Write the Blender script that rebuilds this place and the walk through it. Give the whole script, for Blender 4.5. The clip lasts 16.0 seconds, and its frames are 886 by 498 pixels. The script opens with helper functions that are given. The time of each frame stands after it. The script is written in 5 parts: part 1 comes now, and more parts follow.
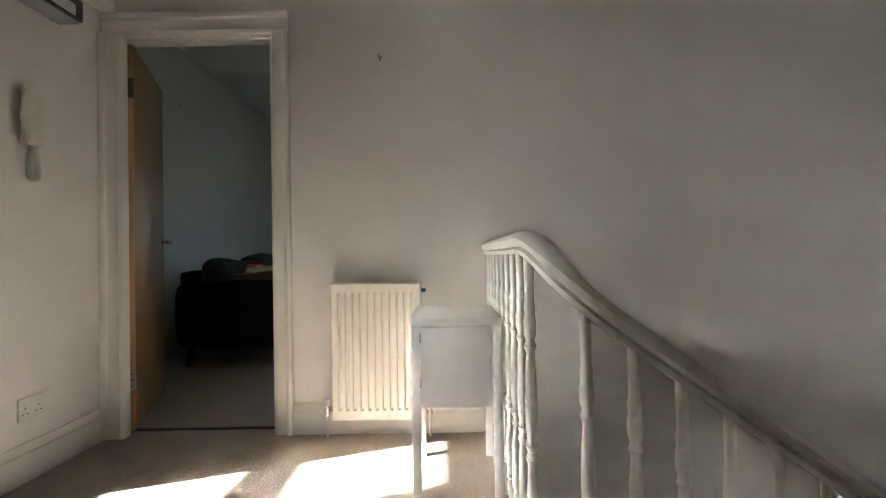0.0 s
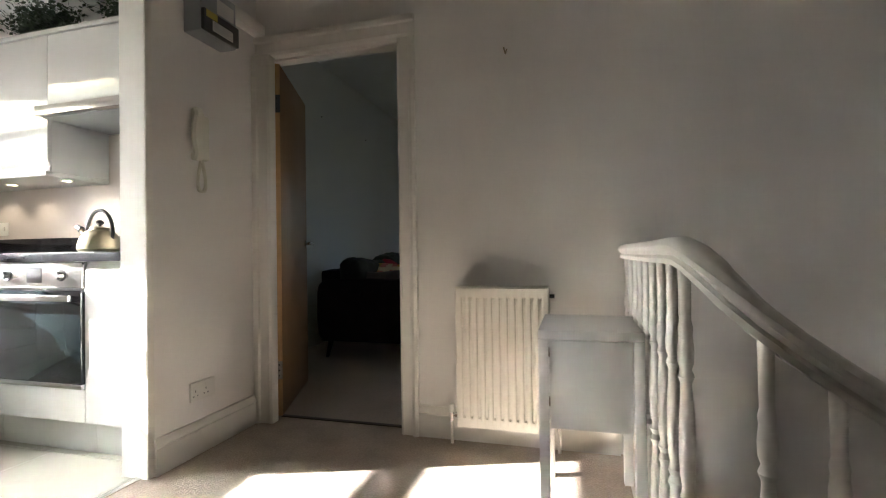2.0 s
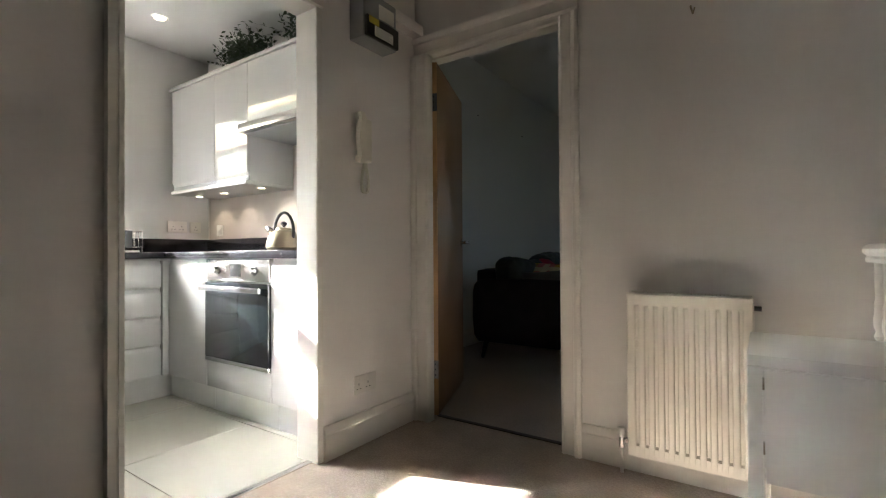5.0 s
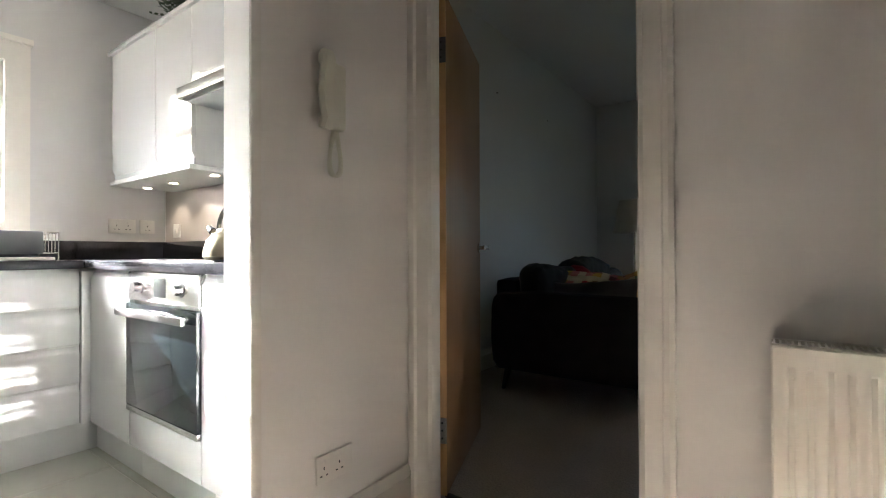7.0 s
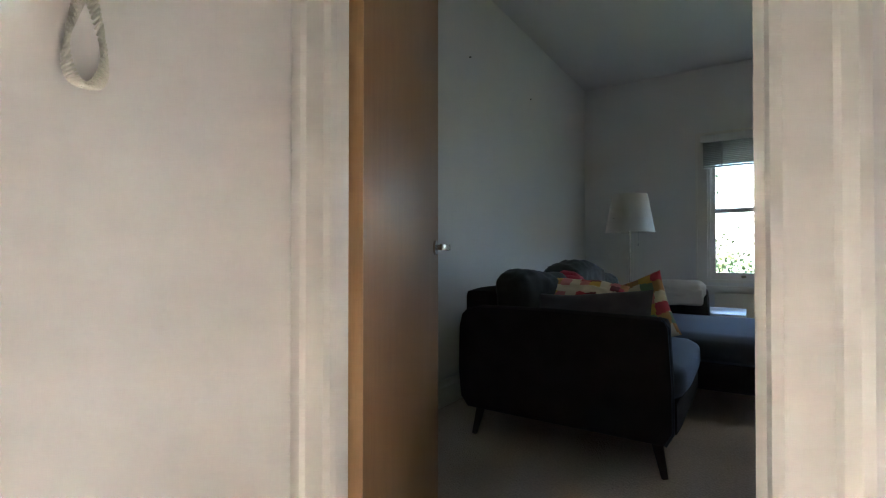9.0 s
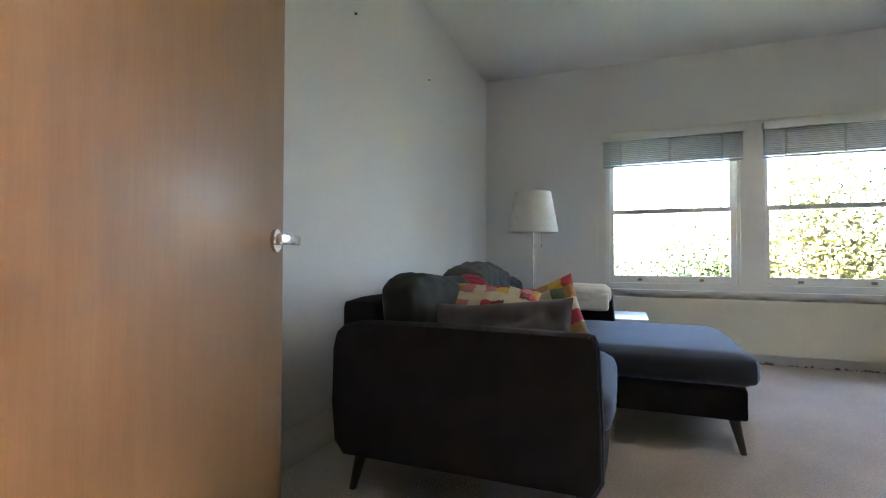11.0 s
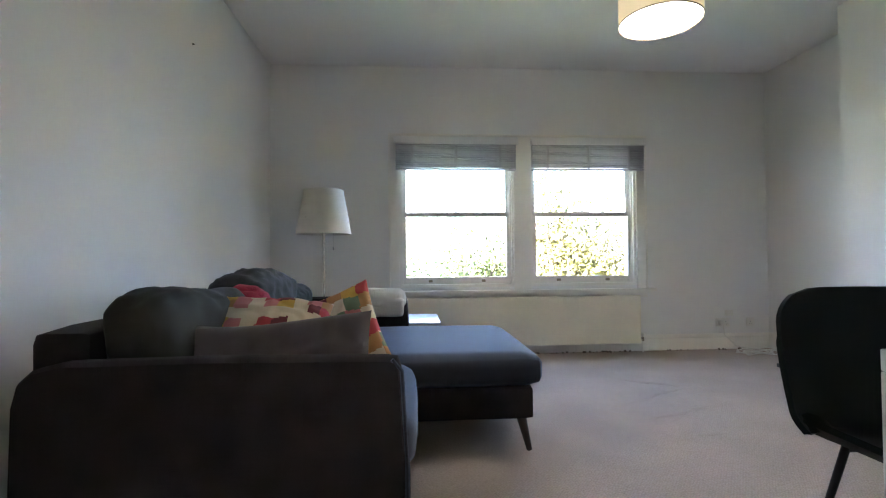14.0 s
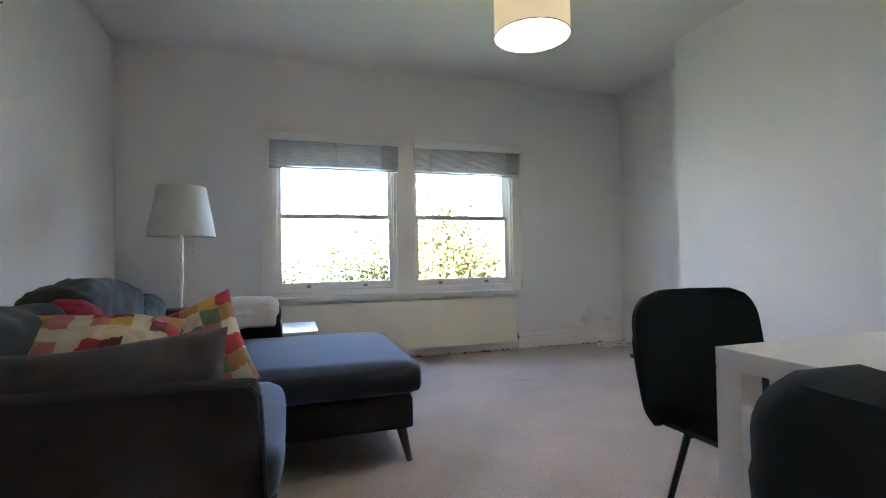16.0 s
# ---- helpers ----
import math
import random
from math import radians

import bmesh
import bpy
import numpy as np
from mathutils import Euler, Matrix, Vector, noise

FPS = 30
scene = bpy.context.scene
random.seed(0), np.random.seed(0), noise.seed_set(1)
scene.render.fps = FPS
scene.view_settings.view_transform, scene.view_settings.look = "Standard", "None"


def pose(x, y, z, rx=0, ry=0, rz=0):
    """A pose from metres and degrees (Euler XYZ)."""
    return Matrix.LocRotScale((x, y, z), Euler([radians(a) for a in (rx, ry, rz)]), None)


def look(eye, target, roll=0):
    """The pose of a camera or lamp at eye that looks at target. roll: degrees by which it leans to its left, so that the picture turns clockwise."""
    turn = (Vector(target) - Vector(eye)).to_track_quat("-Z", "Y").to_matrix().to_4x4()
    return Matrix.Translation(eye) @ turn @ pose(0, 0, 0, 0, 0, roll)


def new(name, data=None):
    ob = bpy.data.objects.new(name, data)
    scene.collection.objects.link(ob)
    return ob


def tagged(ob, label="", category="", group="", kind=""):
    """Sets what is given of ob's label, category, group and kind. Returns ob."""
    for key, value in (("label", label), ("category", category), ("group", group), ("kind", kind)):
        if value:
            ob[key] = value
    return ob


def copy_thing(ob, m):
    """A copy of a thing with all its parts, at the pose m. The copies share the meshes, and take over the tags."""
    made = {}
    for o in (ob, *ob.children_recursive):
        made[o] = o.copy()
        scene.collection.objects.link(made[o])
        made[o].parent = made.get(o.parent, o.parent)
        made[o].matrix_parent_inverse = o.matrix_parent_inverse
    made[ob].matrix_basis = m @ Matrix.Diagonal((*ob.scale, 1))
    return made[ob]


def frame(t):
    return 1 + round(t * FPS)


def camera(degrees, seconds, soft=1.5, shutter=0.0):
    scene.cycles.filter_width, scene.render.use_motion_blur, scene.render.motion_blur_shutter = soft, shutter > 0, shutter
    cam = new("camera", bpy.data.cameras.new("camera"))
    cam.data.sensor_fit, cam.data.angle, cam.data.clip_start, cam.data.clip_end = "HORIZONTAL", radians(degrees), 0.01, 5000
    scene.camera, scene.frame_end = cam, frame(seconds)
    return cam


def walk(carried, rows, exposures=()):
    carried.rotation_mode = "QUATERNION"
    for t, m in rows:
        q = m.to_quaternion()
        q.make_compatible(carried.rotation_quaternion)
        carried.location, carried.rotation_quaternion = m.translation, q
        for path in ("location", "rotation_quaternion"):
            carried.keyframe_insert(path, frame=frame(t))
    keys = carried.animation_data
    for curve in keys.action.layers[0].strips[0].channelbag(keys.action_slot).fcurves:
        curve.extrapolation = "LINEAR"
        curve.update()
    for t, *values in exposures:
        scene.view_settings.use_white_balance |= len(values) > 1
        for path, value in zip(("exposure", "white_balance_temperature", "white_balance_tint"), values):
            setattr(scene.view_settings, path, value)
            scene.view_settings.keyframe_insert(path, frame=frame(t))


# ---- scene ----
cam = camera(87.0, 16.0, soft=1.15)
PATH = [
    (0, (-0.015, 0.14, 0.87), (-0.024, 2.14, 0.894), -1.0),
    (0.5, (-0.038, 0.236, 0.88), (-0.091, 2.235, 0.9), -0.9),
    (1, (-0.034, 0.258, 0.894), (-0.211, 2.25, 0.909), -0.9),
    (1.5, (-0.045, 0.241, 0.9), (-0.387, 2.211, 0.917), -0.9),
    (2, (-0.028, 0.245, 0.899), (-0.565, 2.171, 0.918), -0.8),
    (2.5, (-0.019, 0.24, 0.9), (-0.72, 2.113, 0.919), -0.7),
    (3, (-0.006, 0.246, 0.898), (-0.864, 2.052, 0.918), -0.7),
    (3.5, (-0.001, 0.251, 0.896), (-0.975, 1.998, 0.921), -0.6),
    (4, (-0.017, 0.264, 0.891), (-1.071, 1.964, 0.919), -0.5),
    (6.5, (-0.402, 0.837, 0.945), (-1.565, 2.464, 0.959), -0.3),
    (7, (-0.537, 1.033, 0.956), (-1.713, 2.651, 0.971), -0.2),
    (7.5, (-0.634, 1.205, 0.939), (-1.813, 2.82, 0.963), 0.1),
    (8, (-0.751, 1.438, 0.949), (-1.93, 3.053, 0.97), -0.1),
    (8.5, (-0.814, 1.586, 0.958), (-1.969, 3.219, 0.982), -0.1),
    (9, (-0.884, 1.755, 0.956), (-1.989, 3.422, 0.979), 0.0),
    (11.5, (-1.125, 2.375, 0.942), (-1.726, 4.282, 0.979), 0.1),
    (12, (-1.152, 2.451, 0.942), (-1.622, 4.395, 0.978), -0.0),
    (12.5, (-1.156, 2.505, 0.944), (-1.491, 4.476, 0.984), -0.1),
    (13, (-1.163, 2.533, 0.944), (-1.317, 4.527, 0.984), -0.2),
    (13.5, (-1.117, 2.531, 0.953), (-1.141, 4.530, 0.992), -0.4),
    (14, (-1.145, 2.593, 0.96), (-1.011, 4.588, 1.0), -0.5),
    (14.5, (-1.124, 2.612, 0.97), (-0.876, 4.596, 1.013), -0.7),
    (15, (-1.119, 2.623, 0.973), (-0.76, 4.590, 1.018), -0.7),
    (15.5, (-1.108, 2.647, 0.976), (-0.634, 4.590, 1.02), -0.8),
    (16, (-1.095, 2.673, 0.978), (-0.484, 4.577, 1.019), -0.9),
]
walk(cam, [(t, look(eye, target, roll)) for t, eye, target, roll in PATH], [(0, 4.43, 6000, 11), (1, 4.45, 5950, 11), (2, 4.03, 6050, 11), (4, 3.76, 6080, 11), (6.5, 4.08, 5950, 12), (7.5, 4.5, 5850, 12), (8.5, 5.15, 5750, 12), (9, 5.45, 5650, 12), (11.5, 7.0, 5970, 19), (13, 6.97, 5980, 20), (16, 6.80, 5900, 22)])

# ---- light ----
SUN_TRAVEL = Vector((0.943 * 0.911, 0.332 * 0.911, -0.4135)).normalized()
world = bpy.data.worlds.new("sky")
scene.world = world
world.use_nodes = True
wn = world.node_tree
bg = wn.nodes["Background"]
sky = wn.nodes.new("ShaderNodeTexSky")
sky.sky_type, sky.sun_disc = "NISHITA", False
sky.sun_elevation = math.asin(-SUN_TRAVEL.z)
sky.sun_rotation = math.atan2(-SUN_TRAVEL.x, -SUN_TRAVEL.y)
wn.links.new(sky.outputs[0], bg.inputs[0])
bg.inputs[1].default_value = 0.05
sun = new("sun", bpy.data.lights.new("sun", "SUN"))
sun.data.energy, sun.data.angle, sun.data.color = 5.0, radians(0.53), (1.0, 0.95, 0.87)
sun.matrix_world = look((0, 0, 20), Vector((0, 0, 20)) + SUN_TRAVEL)


# ---- materials ----
def material(name, color, rough=0.6, metal=0.0, var=0.06, scale=6.0, fine=120.0, bump=0.05, dist=0.002, coat=0.0, emit=0.0, spec=0.5, tint=None, sheen=0.0, sheen_tint=(1, 1, 1)):
    m = bpy.data.materials.new(name)
    m.use_nodes = True
    nt = m.node_tree
    bsdf = nt.nodes["Principled BSDF"]
    tc = nt.nodes.new("ShaderNodeTexCoord")
    n1 = nt.nodes.new("ShaderNodeTexNoise")
    n1.inputs["Scale"].default_value, n1.inputs["Detail"].default_value = scale, 5
    n2 = nt.nodes.new("ShaderNodeTexNoise")
    n2.inputs["Scale"].default_value, n2.inputs["Detail"].default_value = fine, 3
    nt.links.new(tc.outputs["Object"], n1.inputs["Vector"])
    nt.links.new(tc.outputs["Object"], n2.inputs["Vector"])
    ramp = nt.nodes.new("ShaderNodeValToRGB")
    c = Vector(color)
    d = Vector(tint) if tint else c * (1 - var * 2)
    ramp.color_ramp.elements[0].position, ramp.color_ramp.elements[1].position = 0.35, 0.65
    ramp.color_ramp.elements[0].color, ramp.color_ramp.elements[1].color = (*d, 1), (*c, 1)
    mix = nt.nodes.new("ShaderNodeMix")
    mix.inputs[0].default_value = 0.4
    nt.links.new(n1.outputs[0], mix.inputs[2])
    nt.links.new(n2.outputs[0], mix.inputs[3])
    nt.links.new(mix.outputs[0], ramp.inputs[0])
    nt.links.new(ramp.outputs[0], bsdf.inputs["Base Color"])
    bm_node = nt.nodes.new("ShaderNodeBump")
    bm_node.inputs["Strength"].default_value, bm_node.inputs["Distance"].default_value = bump, dist
    nt.links.new(n2.outputs[0], bm_node.inputs["Height"])
    nt.links.new(bm_node.outputs[0], bsdf.inputs["Normal"])
    bsdf.inputs["Roughness"].default_value, bsdf.inputs["Metallic"].default_value = rough, metal
    bsdf.inputs["Coat Weight"].default_value, bsdf.inputs["Coat Roughness"].default_value = coat, 0.05
    bsdf.inputs["Specular IOR Level"].default_value = spec
    bsdf.inputs["Sheen Weight"].default_value = sheen
    bsdf.inputs["Sheen Tint"].default_value = (*sheen_tint, 1)
    if emit:
        bsdf.inputs["Emission Color"].default_value, bsdf.inputs["Emission Strength"].default_value = (*c, 1), emit
    return m


def wood_material(name, light, dark, rough, across=(9, 9, 0.7)):
    m = material(name, light, rough)
    nt = m.node_tree
    tc = nt.nodes["Texture Coordinate"]
    mp = nt.nodes.new("ShaderNodeMapping")
    mp.inputs["Scale"].default_value = across
    nt.links.new(tc.outputs["Object"], mp.inputs[0])
    for n in [k for k in nt.nodes if k.type == "TEX_NOISE"]:
        nt.links.new(mp.outputs[0], n.inputs["Vector"])
        n.inputs["Scale"].default_value = 4 if n.inputs["Scale"].default_value < 50 else 22
    r = [k for k in nt.nodes if k.type == "VALTORGB"][0]
    r.color_ramp.elements[0].color = (*dark, 1)
    return m


M_WALL = material("hall_paint", (0.82, 0.795, 0.75), 0.8, spec=0.2, var=0.015, scale=2.5, fine=60, bump=0.12, dist=0.003)
M_ROOM = material("room_paint", (0.78, 0.77, 0.74), 0.6, var=0.015, scale=2.5, fine=60, bump=0.12, dist=0.003)
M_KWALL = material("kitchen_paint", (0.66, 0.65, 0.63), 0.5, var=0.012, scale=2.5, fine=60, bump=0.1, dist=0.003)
M_CEIL = material("ceiling_paint", (0.80, 0.79, 0.77), 0.7, var=0.015, scale=2, fine=60, bump=0.15, dist=0.003)
M_GLOSSW = material("white_gloss_paint", (0.80, 0.77, 0.70), 0.28, var=0.02, scale=8, fine=50, bump=0.1, dist=0.002)
M_CARPET = material("beige_carpet", (0.62, 0.52, 0.425), 0.95, var=0.14, scale=5, fine=230, bump=1.0, dist=0.010, spec=0.1)
M_CARPET2 = material("worn_carpet", (0.60, 0.51, 0.435), 0.95, var=0.11, scale=1.6, fine=130, bump=0.6, dist=0.006, spec=0.1)
M_TILE = material("cream_tile", (0.51, 0.505, 0.44), 0.12, var=0.02, scale=4, fine=20, bump=0.01)
M_GROUT = material("grout", (0.62, 0.60, 0.54), 0.8)
M_DOOR = wood_material("beech_veneer", (0.345, 0.190, 0.081), (0.305, 0.162, 0.067), 0.45)
M_DOOR.node_tree.nodes["Principled BSDF"].inputs["Specular IOR Level"].default_value = 0.4
M_EDGE = wood_material("beech_edge", (0.62, 0.37, 0.17), (0.52, 0.30, 0.13), 0.45)
M_STEEL = material("brushed_steel", (0.62, 0.61, 0.59), 0.25, 1.0, var=0.03, fine=200, bump=0.02)
M_BRASS = material("brushed_brass", (0.30, 0.265, 0.18), 0.3, 1.0, var=0.04, fine=150, bump=0.02)
M_RAD = material("radiator_enamel", (0.80, 0.77, 0.68), 0.3, var=0.02, scale=3, fine=40, bump=0.03)
M_RADC = material("aged_cream_enamel", (0.80, 0.755, 0.61), 0.35, var=0.03, scale=3, fine=40, bump=0.03)
M_WHITE = material("white_lacquer", (0.78, 0.77, 0.74), 0.3, var=0.015, scale=5, fine=80, bump=0.03)
M_PLASTIC = material("white_plastic", (0.76, 0.74, 0.68), 0.35, var=0.02, scale=10, fine=90, bump=0.02)
M_IVORY = material("ivory_plastic", (0.72, 0.70, 0.58), 0.4, var=0.03, scale=10, fine=90, bump=0.02)
M_GREY = material("grey_plastic", (0.34, 0.35, 0.35), 0.5, var=0.04)
M_DARKGREY = material("dark_grey_plastic", (0.09, 0.095, 0.10), 0.5, var=0.05)
M_BLACK = material("black_plastic", (0.02, 0.02, 0.022), 0.35, var=0.1)
M_GLOSSK = material("gloss_cabinet", (0.57, 0.57, 0.555), 0.07, var=0.006, scale=3, fine=30, bump=0.004, coat=0.6)
M_PLINTH = material("cabinet_plinth", (0.56, 0.56, 0.53), 0.35, var=0.02)
M_WORK = material("black_granite_laminate", (0.012, 0.012, 0.014), 0.16, var=0.3, fine=260, bump=0.01, tint=(0.045, 0.045, 0.05))
M_OVENGLASS = material("oven_glass", (0.012, 0.016, 0.018), 0.04, var=0.1, coat=0.5, bump=0.0)
M_SOFA = material("charcoal_felt", (0.030, 0.027, 0.027), 0.95, var=0.2, scale=9, fine=520, bump=0.35, dist=0.0015, spec=0.1, sheen=0.03)
# Same charcoal cloth; skylight on the cushions is put into its blue sheen.
M_SOFASKY = material("charcoal_sky_tint", (0.026, 0.032, 0.044), 0.8, var=0.2, scale=6, fine=420, bump=0.35, dist=0.0015, spec=0.35, sheen=0.42, sheen_tint=(0.50, 0.63, 0.88))
M_BACK = material("charcoal_cushion", (0.038, 0.040, 0.034), 0.92, var=0.2, scale=7, fine=480, bump=0.35, dist=0.0015, spec=0.12, sheen=0.10)
M_LEG = wood_material("dark_stained_leg", (0.030, 0.018, 0.012), (0.018, 0.010, 0.007), 0.4)
M_CUSHGREY = material("taupe_velvet", (0.140, 0.121, 0.122), 0.95, var=0.16, scale=7, fine=520, bump=0.35, dist=0.0012, spec=0.1, sheen=0.25)
M_RED = material("crimson_wool", (0.36, 0.02, 0.045), 0.9, var=0.2, scale=20, fine=200, bump=0.8, dist=0.005)
M_BLANKET = material("cream_fleece", (0.78, 0.76, 0.70), 0.95, var=0.04, scale=18, fine=160, bump=0.9, dist=0.008)
M_CHAIR = material("black_green_velvet", (0.012, 0.018, 0.017), 0.8, var=0.15, scale=6, fine=420, bump=0.2, dist=0.001, sheen=0.05, spec=0.15)
M_BLACKMETAL = material("black_metal", (0.015, 0.015, 0.016), 0.4, 0.3, var=0.1)
M_SHADE = material("lamp_shade_linen", (0.72, 0.70, 0.64), 0.9, var=0.04, scale=10, fine=300, bump=0.3)
M_BLIND = material("grey_blind_slat", (0.43, 0.425, 0.41), 0.5, var=0.05)
M_MUD = material("dark_plaster", (0.24, 0.195, 0.155), 0.95, var=0.3, scale=14)


def bare_glass(name, rough=0.0, tint=(1, 1, 1)):
    m = bpy.data.materials.new(name)
    m.use_nodes = True
    b = m.node_tree.nodes["Principled BSDF"]
    b.inputs["Base Color"].default_value = (*tint, 1)
    b.inputs["Transmission Weight"].default_value, b.inputs["Roughness"].default_value, b.inputs["IOR"].default_value = 1, rough, 1.45
    return m


def lit(name, color, strength):
    m = bpy.data.materials.new(name)
    m.use_nodes = True
    b = m.node_tree.nodes["Principled BSDF"]
    b.inputs["Base Color"].default_value = (*color, 1)
    b.inputs["Emission Color"].default_value, b.inputs["Emission Strength"].default_value = (*color, 1), strength
    return m


M_GLASS = bare_glass("window_glass")


def looped(m, scale, depth, dark):
    """Rows of small wool loops: cells raise the pile and paint shade between them."""
    nt = m.node_tree
    bsdf = nt.nodes["Principled BSDF"]
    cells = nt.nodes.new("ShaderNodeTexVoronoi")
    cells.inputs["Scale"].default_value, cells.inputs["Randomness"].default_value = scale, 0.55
    turn = nt.nodes.new("ShaderNodeMapping")
    turn.inputs["Rotation"].default_value, turn.inputs["Scale"].default_value = (0, 0, 0.42), (1.0, 1.7, 1.0)
    nt.links.new(nt.nodes["Texture Coordinate"].outputs["Object"], turn.inputs[0])
    nt.links.new(turn.outputs[0], cells.inputs["Vector"])
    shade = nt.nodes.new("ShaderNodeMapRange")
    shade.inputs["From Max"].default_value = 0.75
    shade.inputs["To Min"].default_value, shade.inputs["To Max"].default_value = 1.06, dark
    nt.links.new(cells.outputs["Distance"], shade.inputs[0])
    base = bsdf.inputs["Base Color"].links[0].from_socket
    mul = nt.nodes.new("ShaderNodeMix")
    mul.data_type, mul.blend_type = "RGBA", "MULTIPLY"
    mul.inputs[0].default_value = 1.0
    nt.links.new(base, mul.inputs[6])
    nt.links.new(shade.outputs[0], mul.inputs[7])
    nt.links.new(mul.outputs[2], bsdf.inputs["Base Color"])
    lift = nt.nodes.new("ShaderNodeBump")
    lift.invert = True
    lift.inputs["Strength"].default_value, lift.inputs["Distance"].default_value = 0.8, depth
    nt.links.new(cells.outputs["Distance"], lift.inputs["Height"])
    nt.links.new(bsdf.inputs["Normal"].links[0].from_socket, lift.inputs["Normal"])
    nt.links.new(lift.outputs[0], bsdf.inputs["Normal"])


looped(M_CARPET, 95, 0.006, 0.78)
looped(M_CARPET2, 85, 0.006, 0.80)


# ---- building blocks ----
ORIGIN = {}


def box(bm, x0, y0, z0, x1, y1, z1, turn=None):
    c = Vector(((x0 + x1) / 2, (y0 + y1) / 2, (z0 + z1) / 2))
    m = Matrix.Translation(c) @ Matrix.Diagonal((x1 - x0, y1 - y0, z1 - z0, 1))
    if turn is not None:
        m = turn @ m
    bmesh.ops.create_cube(bm, size=1, matrix=m)
    return bm


def boxed(x0, y0, z0, x1, y1, z1, bevel=0.0, seg=2, turn=None):
    bm = box(bmesh.new(), x0, y0, z0, x1, y1, z1, turn)
    if bevel:
        bmesh.ops.bevel(bm, geom=bm.edges[:], offset=bevel, segments=seg, profile=0.5, affect="EDGES")
    return bm


def rod(bm, a, b, r, r2=None, seg=12):
    a, b = Vector(a), Vector(b)
    d = b - a
    m = Matrix.Translation((a + b) / 2) @ d.to_track_quat("Z", "Y").to_matrix().to_4x4()
    bmesh.ops.create_cone(bm, cap_ends=True, segments=seg, radius1=r, radius2=r if r2 is None else r2, depth=d.length, matrix=m)
    return bm


def lathe(profile, seg=16, at=(0, 0, 0)):
    """A turned body from (radius, height) pairs."""
    bm = bmesh.new()
    rings = []
    for r, z in profile:
        rings.append([bm.verts.new((at[0] + r * math.cos(2 * math.pi * i / seg), at[1] + r * math.sin(2 * math.pi * i / seg), at[2] + z)) for i in range(seg)])
    for a, b in zip(rings, rings[1:]):
        for i in range(seg):
            bm.faces.new((a[i], a[(i + 1) % seg], b[(i + 1) % seg], b[i]))
    bm.faces.new(rings[0][::-1])
    bm.faces.new(rings[-1])
    return bm


def sweep(points, outline, closed=True, up=(0, 0, 1)):
    """An outline of (side, height) pairs drawn along points."""
    bm = bmesh.new()
    rows = []
    pts = [Vector(p) for p in points]
    for i, p in enumerate(pts):
        d = (pts[min(i + 1, len(pts) - 1)] - pts[max(i - 1, 0)]).normalized()
        s = d.cross(Vector(up)).normalized()
        u = s.cross(d).normalized()
        rows.append([bm.verts.new(p + s * a + u * b) for a, b in outline])
    n = len(outline)
    for a, b in zip(rows, rows[1:]):
        for i in range(n if closed else n - 1):
            bm.faces.new((a[i], a[(i + 1) % n], b[(i + 1) % n], b[i]))
    if closed:
        bm.faces.new(rows[0][::-1])
        bm.faces.new(rows[-1])
    bmesh.ops.recalc_face_normals(bm, faces=bm.faces[:])
    return bm


def circle_outline(r, seg=8):
    return [(r * math.cos(2 * math.pi * i / seg), r * math.sin(2 * math.pi * i / seg)) for i in range(seg)]


def mesh_of(name, bm, mat, smooth=True):
    me = bpy.data.meshes.new(name)
    bm.to_mesh(me)
    bm.free()
    me.materials.append(mat)
    if smooth:
        me.polygons.foreach_set("use_smooth", [True] * len(me.polygons))
        me.set_sharp_from_angle(angle=radians(38))
    return me


SHIFT = Vector((0, 0, 0))  # where the part of the flat that is being built lies


def thing(name, at, label, category, group="", kind=""):
    ob = new(name)
    ob.empty_display_size = 0.05
    ob.location = Vector(at) + SHIFT
    ORIGIN[ob.name] = Vector(at)
    return tagged(ob, label, category, group, kind)


def part(name, bm, mat, parent, label=""):
    o = ORIGIN[parent.name]
    bmesh.ops.translate(bm, verts=bm.verts[:], vec=-o)
    ob = new(name, mesh_of(name, bm, mat))
    ob.parent = parent
    ORIGIN[ob.name] = o
    return tagged(ob, label)


def solid(name, bm, mat, label, category, group="", kind=""):
    ob = new(name, mesh_of(name, bm, mat))
    ob.location = SHIFT
    ORIGIN[ob.name] = Vector((0, 0, 0))
    return tagged(ob, label, category, group, kind)


def structure(name, bm, mat, label="", category="wall"):
    return solid(name, bm, mat, label, category, kind="structure")


# ---- setting: shell of the flat ----
YB, YB2 = 2.45, 2.57          # wall between hall, kitchen and living room
DX0, DX1, DZ = -1.61, -0.87, 1.985
XL, XL2 = -1.70, -1.83        # wall between hall and kitchen
KY0, KY1, KZ = 1.01, 1.745, 1.98
YW, YW2 = 7.33, 7.60          # window wall of the living room
RX0, RX1, RZ = -2.52, 2.57, 2.88
KX0 = -3.84
HX1, HY0, HZ = 2.27, -2.2, 2.75
KYN, KZC = -0.6, 2.47


def wall_boxes(*boxes):
    bm = bmesh.new()
    for b in boxes:
        box(bm, *b)
    return bm


